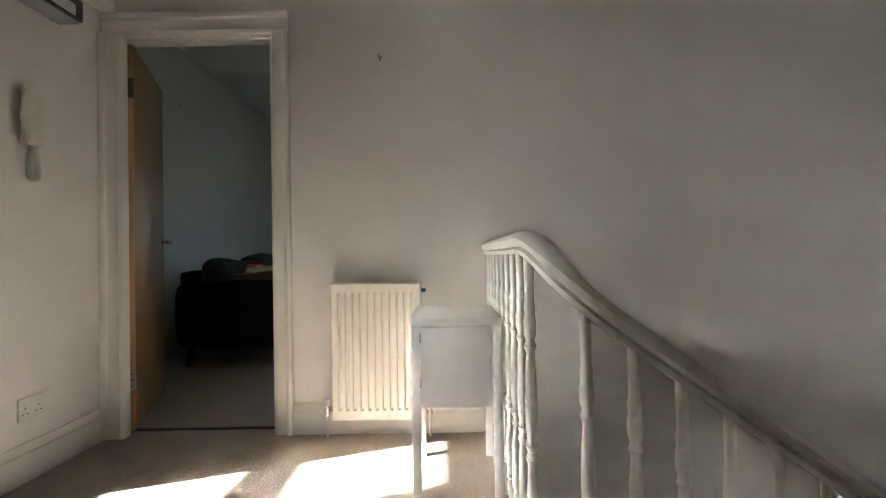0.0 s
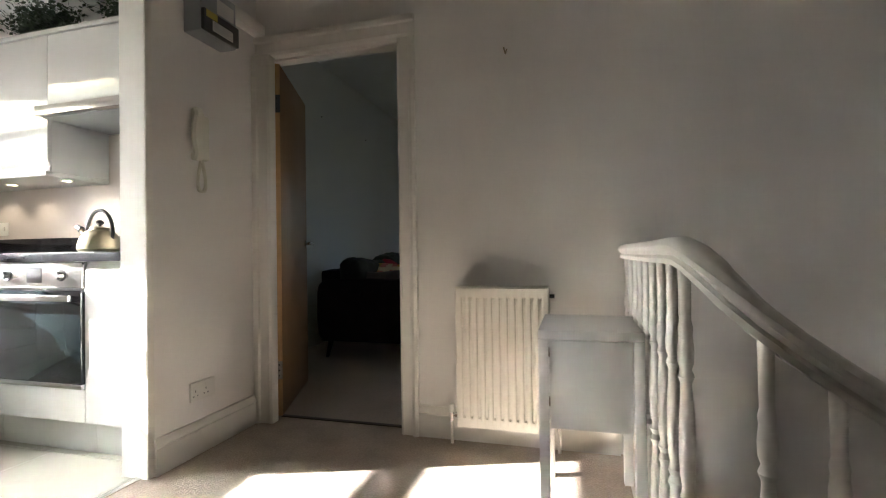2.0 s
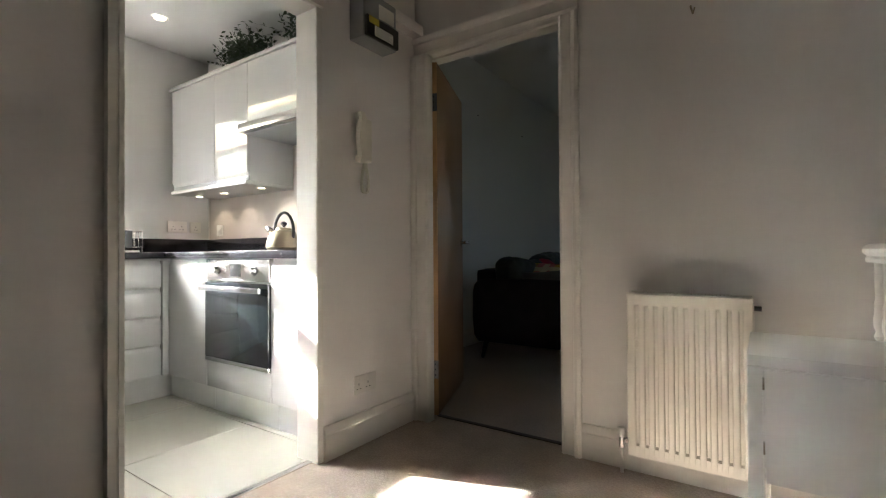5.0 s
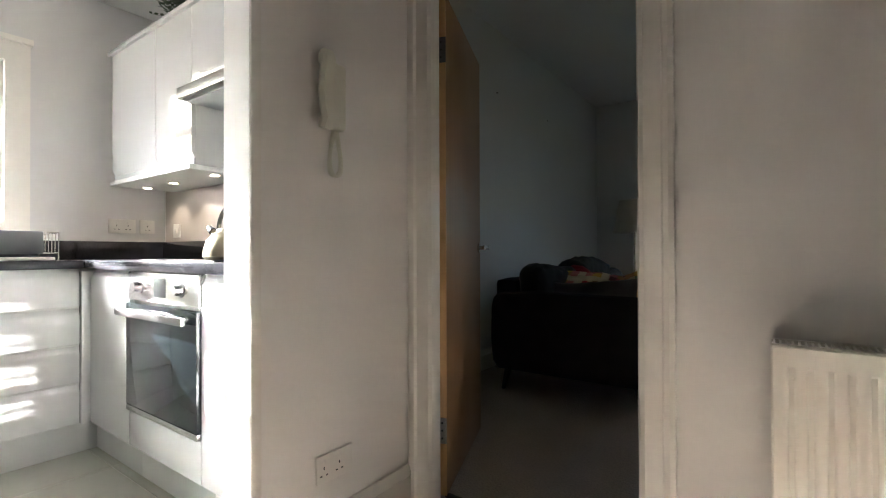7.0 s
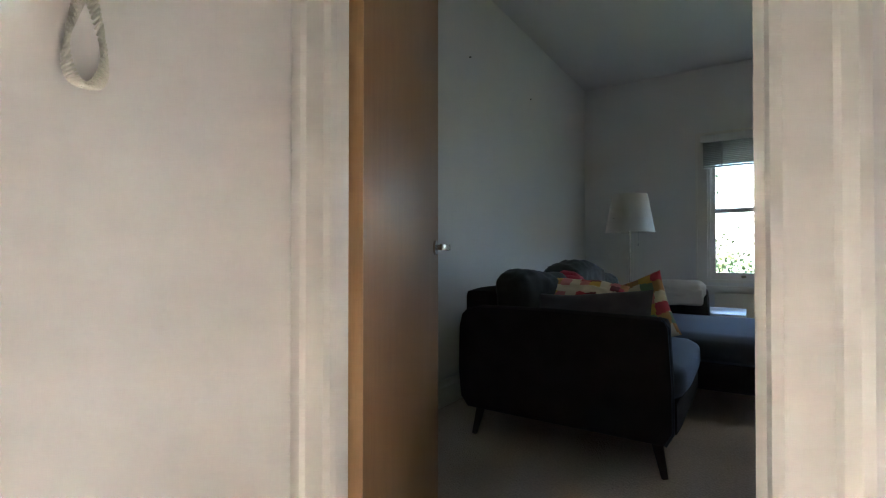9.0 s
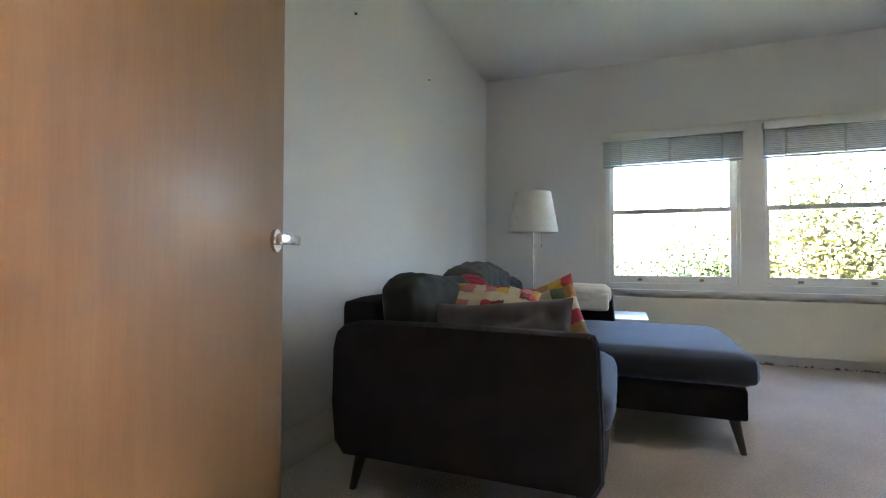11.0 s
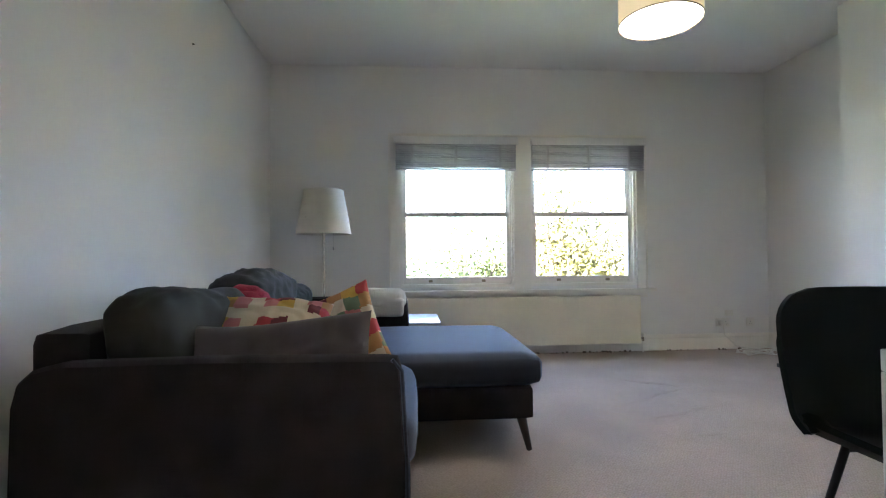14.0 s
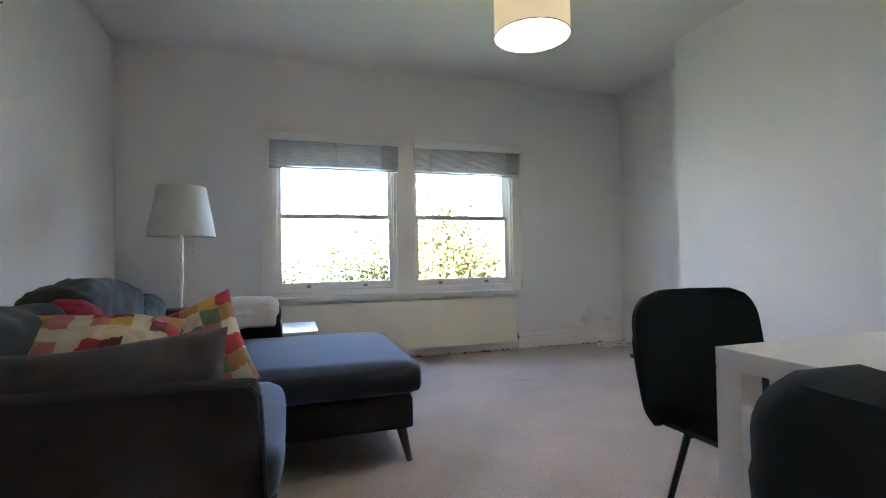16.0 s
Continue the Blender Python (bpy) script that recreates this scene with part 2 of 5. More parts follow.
structure("floor_hall", wall_boxes((XL - 0.045, HY0, -0.2, 0.17, YB2 - 0.03, 0.0), (0.17, HY0, -0.2, HX1, 1.12, 0.0)), M_CARPET, "cream looped carpet on the landing floor", "floor")
structure("wall_back", wall_boxes((KX0 - 0.15, YB, -0.2, DX0 - 0.10, YB2, 3.0), (DX1 + 0.03, YB, -2.8, HX1 + 0.15, YB2, 3.0), (DX0 - 0.10, YB, DZ + 0.03, DX1 + 0.03, YB2, 3.0), (HX1 + 0.15, YB, -0.2, RX1 + 0.15, YB2, 3.0)), M_WALL, "off-white painted plaster wall", "wall")
structure("wall_hall_left", wall_boxes((XL2, HY0, 0, XL, KY0 - 0.03, HZ), (XL2, KY1 + 0.0, 0, XL, YB, HZ), (XL2, KY0 - 0.03, KZ, XL, KY1, HZ)), M_WALL, "off-white wall with the kitchen opening", "wall")
structure("wall_hall_right", wall_boxes((HX1, HY0, -2.8, HX1 + 0.15, YB, HZ)), M_WALL, "off-white stairwell wall", "wall")
structure("wall_hall_near", wall_boxes((XL2, HY0 - 0.15, -2.8, HX1 + 0.15, HY0, HZ)), M_WALL, "plain off-white wall", "wall")
structure("ceiling_hall", wall_boxes((XL2, HY0 - 0.15, HZ, HX1 + 0.15, YB, HZ + 0.15)), M_CEIL, "white ceiling", "ceiling")
structure("wall_well", wall_boxes((0.02, 1.0, -2.8, 0.17, YB, -0.2), (0.17, 1.0, -2.8, HX1, 1.12, -0.2)), M_WALL, "plain wall of the stairwell", "wall")
structure("floor_well", wall_boxes((0.02, 1.0, -3.0, HX1, YB, -2.8)), M_CARPET, "carpet at the foot of the stairs", "floor")
KW = (0.46, 1.66, 1.13, 1.98)  # kitchen window y0 y1 z0 z1
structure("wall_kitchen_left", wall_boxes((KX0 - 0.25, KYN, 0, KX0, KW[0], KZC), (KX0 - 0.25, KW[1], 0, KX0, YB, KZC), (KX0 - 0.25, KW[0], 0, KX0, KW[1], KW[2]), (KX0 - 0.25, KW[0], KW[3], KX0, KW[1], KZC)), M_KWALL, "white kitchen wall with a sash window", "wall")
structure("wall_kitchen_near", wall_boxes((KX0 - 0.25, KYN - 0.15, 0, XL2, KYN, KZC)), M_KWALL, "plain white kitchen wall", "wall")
structure("ceiling_kitchen", wall_boxes((KX0 - 0.25, KYN - 0.15, KZC, XL2, YB, KZC + 0.15)), M_CEIL, "white kitchen ceiling", "ceiling")
structure("floor_kitchen", wall_boxes((KX0, KYN, -0.2, XL2, YB, -0.008), (XL2, KY0, -0.2, XL - 0.045, KY1, -0.008)), M_GROUT, "pale grout bed of the kitchen floor", "floor")
SHIFT = ROOM = Vector((0, -0.09, 0))
structure("floor_living", wall_boxes((RX0, YB2 + 0.06, -0.2, RX1, YW, 0.001)), M_CARPET2, "worn beige carpet on the living room floor", "floor")
structure("wall_living_left", wall_boxes((RX0 - 0.15, YB2 + 0.09, 0, RX0, YW, RZ)), M_ROOM, "off-white painted wall with small nail holes", "wall")
structure("wall_living_right", wall_boxes((RX1, YB2 + 0.09, 0, RX1 + 0.15, YW, RZ)), M_ROOM, "off-white painted wall", "wall")
structure("chimney_breast", wall_boxes((2.15, 4.4, 0, RX1, 6.04, RZ)), M_ROOM, "plain painted chimney breast", "wall")
structure("ceiling_living", wall_boxes((RX0 - 0.15, YB2 + 0.09, RZ, RX1 + 0.15, YW + 0.2, RZ + 0.15)), M_CEIL, "white plaster ceiling", "ceiling")
W1 = (-1.27, -0.11)
W2 = (0.05, 1.16)
WZ0, WZ1 = 0.67, 2.15
structure("wall_window", wall_boxes((RX0 - 0.15, YW, -0.2, W1[0], YW2, 3.0), (W2[1], YW, -0.2, RX1 + 0.15, YW2, 3.0), (W1[0], YW, -0.2, W2[1], YW2, WZ0), (W1[0], YW, WZ1, W2[1], YW2, 3.0), (W1[1], YW, WZ0, W2[0], YW2, WZ1)), M_ROOM, "off-white wall with two sash windows", "wall")
SHIFT = Vector((0, 0, 0))

# ---- trim ----
def skirting(name, x0, y0, x1, y1, side, h=0.15):
    """A skirting board along a wall from (x0, y0) to (x1, y1), standing out to side."""
    d = Vector((x1 - x0, y1 - y0, 0)).normalized()
    pts = [(x0, y0, 0.0), (x1, y1, 0.0)]
    s = d.cross(Vector((0, 0, 1)))
    k = 1 if s.dot(Vector((side[0], side[1], 0))) > 0 else -1
    out = [(0, 0), (0.018, 0), (0.018, h - 0.045), (0.015, h - 0.04), (0.02, h - 0.034), (0.02, h - 0.022), (0.012, h - 0.008), (0.009, h), (0, h)]
    return structure(name, sweep(pts, [(k * a, b) for a, b in out]), M_GLOSSW, "white glossy moulded skirting board", "skirting")


skirting("baseboard_hall_left", XL, KY1 + 0.03, XL, YB, (1, 0))
skirting("baseboard_hall_back", -0.775, YB, 0.16, YB, (0, -1))
skirting("baseboard_hall_near", XL, HY0, XL, 0.955, (1, 0))
SHIFT = ROOM
skirting("baseboard_living_left", RX0, YB2 + 0.1, RX0, YW, (1, 0), 0.16)
skirting("baseboard_living_window", RX0, YW, RX1, YW, (0, -1), 0.16)
skirting("baseboard_living_right", RX1, 6.04, RX1, YW, (-1, 0), 0.16)
skirting("baseboard_breast", 2.15, 4.4, 2.15, 6.04, (-1, 0), 0.16)
SHIFT = Vector((0, 0, 0))

ARCH = [(0, 0), (0.0, 0.024), (0.012, 0.030), (0.026, 0.026), (0.032, 0.016), (0.070, 0.013), (0.078, 0.018), (0.09, 0.012), (0.094, 0.0)]


def architrave_leg(name, x_outer, x_inner, z1, y, out=-1):
    k = (x_inner - x_outer) / 0.094
    bm = bmesh.new()
    lo = [bm.verts.new((x_outer + a * k, y + out * b, 0)) for a, b in ARCH]
    hi = [bm.verts.new((x_outer + a * k, y + out * b, z1)) for a, b in ARCH]
    for i in range(len(ARCH)):
        j = (i + 1) % len(ARCH)
        bm.faces.new((lo[i], lo[j], hi[j], hi[i]))
    bm.faces.new(lo)
    bm.faces.new(hi)
    bmesh.ops.recalc_face_normals(bm, faces=bm.faces[:])
    return structure(name, bm, M_GLOSSW, "white glossy moulded door architrave", "architrave")


def architrave_head(name, x0, x1, z_outer, z_inner, y, out=-1):
    k = (z_inner - z_outer) / 0.094
    bm = bmesh.new()
    lo = [bm.verts.new((x0, y + out * b, z_outer + a * k)) for a, b in ARCH]
    hi = [bm.verts.new((x1, y + out * b, z_outer + a * k)) for a, b in ARCH]
    for i in range(len(ARCH)):
        j = (i + 1) % len(ARCH)
        bm.faces.new((lo[i], lo[j], hi[j], hi[i]))
    bm.faces.new(lo)
    bm.faces.new(hi)
    bmesh.ops.recalc_face_normals(bm, faces=bm.faces[:])
    return structure(name, bm, M_GLOSSW, "white glossy moulded door head", "architrave")


architrave_leg("trim_door_left", -1.699, -1.588, DZ, YB - 0.025)
structure("trim_door_packing", boxed(-1.699, YB - 0.025, 0, -1.592, YB + 0.014, DZ, 0.001), M_GLOSSW, "white painted packing behind the architrave", "door frame")
architrave_leg("trim_door_right", -0.775, DX1, DZ, YB)
architrave_head("trim_door_head", -1.699, -0.775, 2.095, DZ, YB)
architrave_leg("trim_room_left", DX0 - 0.17, DX0 - 0.085, DZ, YB2, 1)
architrave_leg("trim_room_right", DX1 + 0.1, DX1, DZ, YB2, 1)
architrave_head("trim_room_head", DX0 - 0.17, DX1 + 0.1, 2.09, DZ, YB2, 1)
structure("trim_lining", wall_boxes((DX0 - 0.10, YB + 0.016, 0, DX0 - 0.08, YB2 - 0.001, DZ), (DX1, YB + 0.001, 0, DX1 + 0.03, YB2 - 0.001, DZ), (DX0 - 0.10, YB + 0.001, DZ, DX1 + 0.03, YB2 - 0.001, DZ + 0.03), (DX1 - 0.012, YB + 0.03, 0, DX1 + 0.001, YB + 0.06, DZ - 0.012), (DX0, YB + 0.03, DZ - 0.012, DX1, YB + 0.06, DZ + 0.001)), M_GLOSSW, "white painted door lining with a stop bead", "door frame")
structure("trim_door_threshold", boxed(DX0, 2.515, 0.0, DX1, 2.545, 0.006, 0.002), M_LEG, "dark threshold bar in the doorway", "threshold")
structure("trim_kitchen_near", wall_boxes((XL2 + 0.001, KY0 - 0.03, 0, XL - 0.001, KY0, KZ), (XL, 0.955, 0, XL + 0.02, KY0 - 0.008, 2.045), (XL + 0.02, 0.955, 0, XL + 0.028, 0.972, 2.045), (XL + 0.02, 0.985, 0, XL + 0.025, 0.998, 2.045)), M_GLOSSW, "white painted frame of the kitchen opening", "door frame")
structure("trim_kitchen_head", wall_boxes((XL, KY0 - 0.008, KZ + 0.005, XL + 0.02, KY1 + 0.03, 2.045), (XL + 0.02, KY0 - 0.008, 2.02, XL + 0.03, KY1 + 0.04, 2.045)), M_GLOSSW, "white moulded head of the kitchen opening", "door frame")
structure("trim_kitchen_far", boxed(XL, KY1 + 0.001, 0, XL + 0.006, KY1 + 0.032, KZ + 0.004, 0.002), M_GLOSSW, "white painted corner bead of the kitchen opening", "door frame")
structure("trim_kitchen_threshold", boxed(XL - 0.06, KY0, -0.004, XL - 0.03, KY1, 0.006, 0.002), M_STEEL, "metal strip between carpet and tiles", "threshold")

# ---- kitchen floor tiles ----
tile_floor = structure("kitchen_tiles", boxed(KX0, KYN, -0.0075, XL2, YB, -0.007), M_GROUT, "large glossy cream floor tiles", "floor")
tile_mesh = mesh_of("tile", boxed(-0.298, -0.298, -0.006, 0.298, 0.298, 0.0, 0.0015, 1), M_TILE)
for i in range(4):
    for j in range(6):
        t = new("tile", tile_mesh)
        t.parent = tile_floor
        t.location = (-2.08 - 0.6 * i, 2.16 - 0.6 * j, random.uniform(-0.0004, 0.0004))
t = new("tile", mesh_of("tile", boxed(-1.779, KY0, -0.006, XL - 0.061, KY1, 0.0, 0.0015, 1), M_TILE))
t.parent = tile_floor

# ---- hall: door ----
leaf_turn = math.atan2(-0.225, 0.588)
door = thing("door_1", (DX0 + 0.012, 2.515, 0.0), "beech veneer flush door standing open into the living room", "door", kind="structure")
o = Vector((DX0 + 0.012, 2.515, 0.0))
part("leaf", boxed(o.x - 0.041, o.y + 0.001, 0.01, o.x - 0.001, o.y + 0.725, 1.975, 0.002), M_DOOR, door)
part("edge_lipping", boxed(o.x - 0.042, o.y - 0.003, 0.01, o.x, o.y + 0.0005, 1.975, 0.001), M_EDGE, door, "pale solid wood edge")
for hz in (0.212, 1.70):
    bm = box(bmesh.new(), o.x - 0.034, o.y - 0.005, hz, o.x + 0.001, o.y - 0.003, hz + 0.1)
    rod(bm, (o.x - 0.045, o.y - 0.008, hz), (o.x - 0.045, o.y - 0.008, hz + 0.1), 0.006)
    hinge = part("hinge", bm, M_STEEL if hz < 1 else M_DARKGREY, door, "worn steel butt hinge" if hz < 1 else "dark tarnished butt hinge")
    bm = bmesh.new()
    for k in (0.02, 0.05, 0.08):
        rod(bm, (o.x - 0.018, o.y - 0.0065, hz + k), (o.x - 0.018, o.y - 0.004, hz + k), 0.004, seg=8)
    part("screws", bm, M_BLACK, hinge)
for s in (1, -1):
    bx = o.x if s > 0 else o.x - 0.042
    yh = o.y + 0.665
    bm = rod(bmesh.new(), (bx, yh, 0.98), (bx + s * 0.008, yh, 0.98), 0.026, seg=28)
    rod(bm, (bx + s * 0.006, yh, 0.98), (bx + s * 0.05, yh, 0.98), 0.010, seg=16)
    rose = part("handle", bm, M_STEEL, door, "brushed steel lever handle")
    bm = boxed(bx + s * 0.05 - 0.007, yh - 0.110, 0.969, bx + s * 0.05 + 0.007, yh + 0.012, 0.991, 0.004)
    part("lever", bm, M_STEEL, rose)
bm = boxed(o.x - 0.03, o.y + 0.724, 0.93, o.x - 0.012, o.y + 0.727, 1.07, 0.001)
part("latch_plate", bm, M_STEEL, door)
door.rotation_euler = (0, 0, -leaf_turn)


# ---- hall: radiator ----
def radiator(x0, x1, z0, z1, yf, yw, pitch, label, ribs=True, paint=M_RAD):
    r = thing("radiator", ((x0 + x1) / 2, yw, z0), label, "radiator")
    bm = bmesh.new()
    prof = [(x0, yf + 0.012), (x0 + 0.004, yf + 0.002), (x0 + 0.02, yf)]
    n = max(1, round((x1 - x0 - 0.04) / pitch))
    p = (x1 - x0 - 0.04) / n
    for i in range(n):
        a = x0 + 0.02 + i * p
        prof += [(a + p * 0.20, yf), (a + p * 0.27, yf + 0.003), (a + p * 0.36, yf + 0.0115), (a + p * 0.64, yf + 0.0115), (a + p * 0.73, yf + 0.003), (a + p * 0.80, yf)] if ribs else [(a + p * 0.5, yf + 0.001)]
    prof += [(x1 - 0.02, yf), (x1 - 0.004, yf + 0.002), (x1, yf + 0.012)]
    lim = 0.045
    rows = []
    for z, k in ((z0, None), (z0 + 0.003, 0), (z0 + lim, 0), (z0 + lim + 0.007, 1), (z1 - lim - 0.007, 1), (z1 - lim, 0), (z1 - 0.003, 0), (z1, None)):
        rows.append([bm.verts.new((x, yf + 0.008 if k is None else (y if k or y > yf + 0.0118 or x < x0 + 0.021 or x > x1 - 0.021 else yf), z)) for x, y in prof])
    for a, b in zip(rows, rows[1:]):
        for i in range(len(prof) - 1):
            bm.faces.new((a[i], a[i + 1], b[i + 1], b[i]))
    bmesh.ops.recalc_face_normals(bm, faces=bm.faces[:])
    part("front_panel", bm, paint, r)
    part("back_panel", boxed(x0 + 0.01, yw - 0.03, z0 + 0.01, x1 - 0.01, yw - 0.018, z1 - 0.01, 0.003), paint, r)
    for a, b in ((x0 - 0.001, x0 + 0.002), (x1 - 0.002, x1 + 0.001)):
        part("side_panel", boxed(a, yf + 0.012, z0 + 0.012, b, yw - 0.018, z1 - 0.002, 0.0008), paint, r)
    bm = bmesh.new()
    box(bm, x0, yf + 0.006, z1 - 0.004, x1, yf + 0.016, z1 + 0.004)
    box(bm, x0, yw - 0.026, z1 - 0.004, x1, yw - 0.016, z1 + 0.004)
    k = int((x1 - x0) / 0.012)
    for i in range(k):
        a = x0 + (x1 - x0) * (i + 0.25) / k
        box(bm, a, yf + 0.014, z1 - 0.002, a + 0.0045, yw - 0.02, z1 + 0.002)
    part("top_grille", bm, paint, r, "slotted convector grille")
    part("fins", wall_boxes((x0 + 0.02, yf + 0.03, z0 + 0.03, x1 - 0.02, yf + 0.033, z1 - 0.05)), M_GREY, r)
    for a in (x0 + 0.08, x1 - 0.08):
        part("wall_bracket", boxed(a - 0.015, yw - 0.02, z0 + 0.02, a + 0.015, yw, z1 - 0.06, 0.002), paint, r)
    return r


def rad_valve(r, x, y, z, side):
    bm = rod(bmesh.new(), (x, y, -0.005), (x, y, z - 0.02), 0.0075)
    pipe = part("pipe", bm, M_GLOSSW, r, "white painted copper pipe")
    bm = rod(bmesh.new(), (x, y, z - 0.03), (x, y, z + 0.012), 0.011)
    rod(bm, (x, y, z), (x - side * 0.04, y, z), 0.009)
    rod(bm, (x - side * 0.018, y, z), (x - side * 0.03, y, z), 0.014, seg=6)
    v = part("valve", bm, M_STEEL, r, "chromed valve body")
    bm = lathe([(0.011, 0.012), (0.016, 0.016), (0.016, 0.045), (0.014, 0.05), (0.006, 0.052)], 14, (x, y, z))
    part("valve_cap", bm, M_PLASTIC, v, "white plastic cap")


rad = radiator(-0.56, -0.135, 0.095, 0.74, 2.345, YB, 0.0365, "cream enamelled panel radiator on the landing wall")
rad_valve(rad, -0.595, 2.395, 0.135, -1)
rad_valve(rad, -0.10, 2.395, 0.135, 1)
part("bleed_valve", rod(bmesh.new(), (-0.135, 2.395, 0.70), (-0.112, 2.395, 0.70), 0.009), M_BLACK, rad)

# ---- hall: small cabinet table ----
tb = thing("side_cabinet", (0.015, 2.0, 0.0), "narrow white side cabinet on tall square legs", "cabinet")
X0, X1, Y0, Y1, Z1 = -0.143, 0.180, 1.79, 2.19, 0.646
part("top", boxed(X0, Y0, Z1 - 0.028, X1, Y1, Z1, 0.002), M_WHITE, tb)
for x in (X0, X1 - 0.032):
    for y in (Y0, Y1 - 0.032):
        part("leg", boxed(x, y, 0, x + 0.032, y + 0.032, Z1 - 0.029, 0.002), M_WHITE, tb)
bm = wall_boxes((X0 + 0.033, Y0 + 0.02, 0.335, X1 - 0.033, Y1 - 0.01, 0.347), (X0 + 0.033, Y0 + 0.06, 0.347, X0 + 0.043, Y1 - 0.01, Z1 - 0.03), (X1 - 0.043, Y0 + 0.06, 0.347, X1 - 0.033, Y1 - 0.01, Z1 - 0.03), (X0 + 0.043, Y1 - 0.02, 0.347, X1 - 0.043, Y1 - 0.01, Z1 - 0.03))
part("carcass", bm, M_WHITE, tb)
part("door", boxed(X0 + 0.0375, Y0 + 0.004, 0.33, X1 - 0.0365, Y0 + 0.020, Z1 - 0.0335, 0.0015), M_WHITE, tb)
for z in (0.40, 0.56):
    part("hinge", boxed(X0 + 0.030, Y0 + 0.004, z, X0 + 0.0365, Y0 + 0.016, z + 0.03, 0.001), M_STEEL, tb)

# ---- hall: balustrade and stairs ----
bal = thing("banister", (0.195, 1.8, 0.0), "white gloss painted staircase banister with turned balusters", "banister")
SL = 0.715


def rail_z(x):
    return 0.682 - SL * (x - 0.40)


pts = [(0.195, 2.449, 0.895), (0.195, 2.2, 0.895), (0.195, 1.9, 0.895), (0.195, 1.6, 0.895), (0.195, 1.42, 0.897), (0.197, 1.34, 0.895), (0.205, 1.28, 0.882), (0.222, 1.235, 0.856), (0.25, 1.21, 0.815), (0.29, 1.2, 0.770), (0.34, 1.2, 0.727), (0.40, 1.2, 0.682), (0.8, 1.2, rail_z(0.8)), (1.5, 1.2, rail_z(1.5)), (2.26, 1.2, rail_z(2.26))]
out = [(-0.022, -0.028), (0.022, -0.028), (0.024, -0.016), (0.018, -0.008), (0.029, 0.002), (0.031, 0.014), (0.024, 0.026), (0.010, 0.032), (-0.010, 0.032), (-0.024, 0.026), (-0.031, 0.014), (-0.029, 0.002), (-0.018, -0.008), (-0.024, -0.016)]
part("handrail", sweep(pts, out), M_GLOSSW, bal)
SPIN = [(0.0165, 0), (0.0165, 0.03), (0.013, 0.04), (0.0135, 0.05), (0.020, 0.075), (0.021, 0.10), (0.0145, 0.115), (0.0205, 0.125), (0.0145, 0.14), (0.0195, 0.155), (0.021, 0.20), (0.018, 0.27), (0.0135, 0.335), (0.0135, 0.34), (0.020, 0.355), (0.0135, 0.37), (0.020, 0.385), (0.0135, 0.40), (0.0185, 0.43), (0.0205, 0.48), (0.0175, 0.56), (0.0130, 0.62), (0.020, 0.635), (0.0135, 0.65), (0.0195, 0.665), (0.0205, 0.69), (0.0165, 0.72), (0.0185, 0.735), (0.0145, 0.75), (0.0165, 0.87)]
SPIN = [(r * 0.82, z) for r, z in SPIN]
spin_mesh = None
spots = [(0.195, 2.37 - 0.131 * i, 0.0) for i in range(9)] + [(0.299 + 0.107 * i, 1.2, 0.735 - 0.87 - SL * 0.107 * i) for i in range(18)]
for x, y, z in spots:
    if spin_mesh is None:
        b = part("baluster", lathe(SPIN, 14, (x, y, z)), M_GLOSSW, bal)
        spin_mesh, spin_at = b.data, Vector((x, y, z))
    else:
        b = new("baluster", spin_mesh)
        b.parent = bal
        b.location = Vector((x, y, z)) - spin_at
part("string", sweep([(0.22, 1.2, -0.03), (2.26, 1.2, -0.03 - SL * 2.04)], [(-0.02, -0.22), (0.02, -0.22), (0.02, 0.0), (-0.02, 0.0)]), M_GLOSSW, bal)
structure("trim_landing_nosing", wall_boxes((0.165, 1.12, -0.22, 0.225, YB, -0.001), (0.225, 1.12, -0.22, HX1, 1.16, -0.001)), M_GLOSSW, "white painted landing edge under the balusters", "trim")
stairs = structure("stairs", boxed(0.23, 1.23, -2.8, 0.24, YB, -2.75), M_CARPET, "carpeted stairs going down beside the wall", "stairs")
for i in range(8):
    part("step", boxed(0.23 + 0.25 * i, 1.23, -2.8, 0.23 + 0.25 * (i + 1) + 0.02, YB - 0.001, -0.19 * (i + 2), 0.01), M_CARPET, stairs)


# ---- hall: small fixtures ----
def socket_face(parent, plate_c, u, n, gangs, mat=M_PLASTIC, switches=True):
    """Holes and rockers of a British socket; u runs along the wall, n out of it."""
    u, n = Vector(u), Vector(n)
    for g in range(gangs):
        c = Vector(plate_c) + u * ((g - (gangs - 1) / 2) * 0.062)
        bm = bmesh.new()
        for du, dz, w, h in ((0, 0.008, 0.004, 0.009), (-0.011, -0.014, 0.008, 0.004), (0.011, -0.014, 0.008, 0.004)):
            p = c + u * du + Vector((0, 0, dz))
            a, b = p - u * w / 2 - Vector((0, 0, h / 2)), p + u * w / 2 + n * 0.0006 + Vector((0, 0, h / 2))
            box(bm, min(a.x, b.x), min(a.y, b.y), a.z, max(a.x, b.x), max(a.y, b.y), b.z)
        part("socket_holes", bm, M_BLACK, parent)
        if switches:
            p = c + u * 0.0 + Vector((0, 0, 0.027))
            a, b = p - u * 0.005 - Vector((0, 0, 0.007)), p + u * 0.005 + n * 0.002 + Vector((0, 0, 0.007))
            part("rocker", boxed(min(a.x, b.x), min(a.y, b.y), a.z, max(a.x, b.x), max(a.y, b.y), b.z, 0.001), mat, parent)


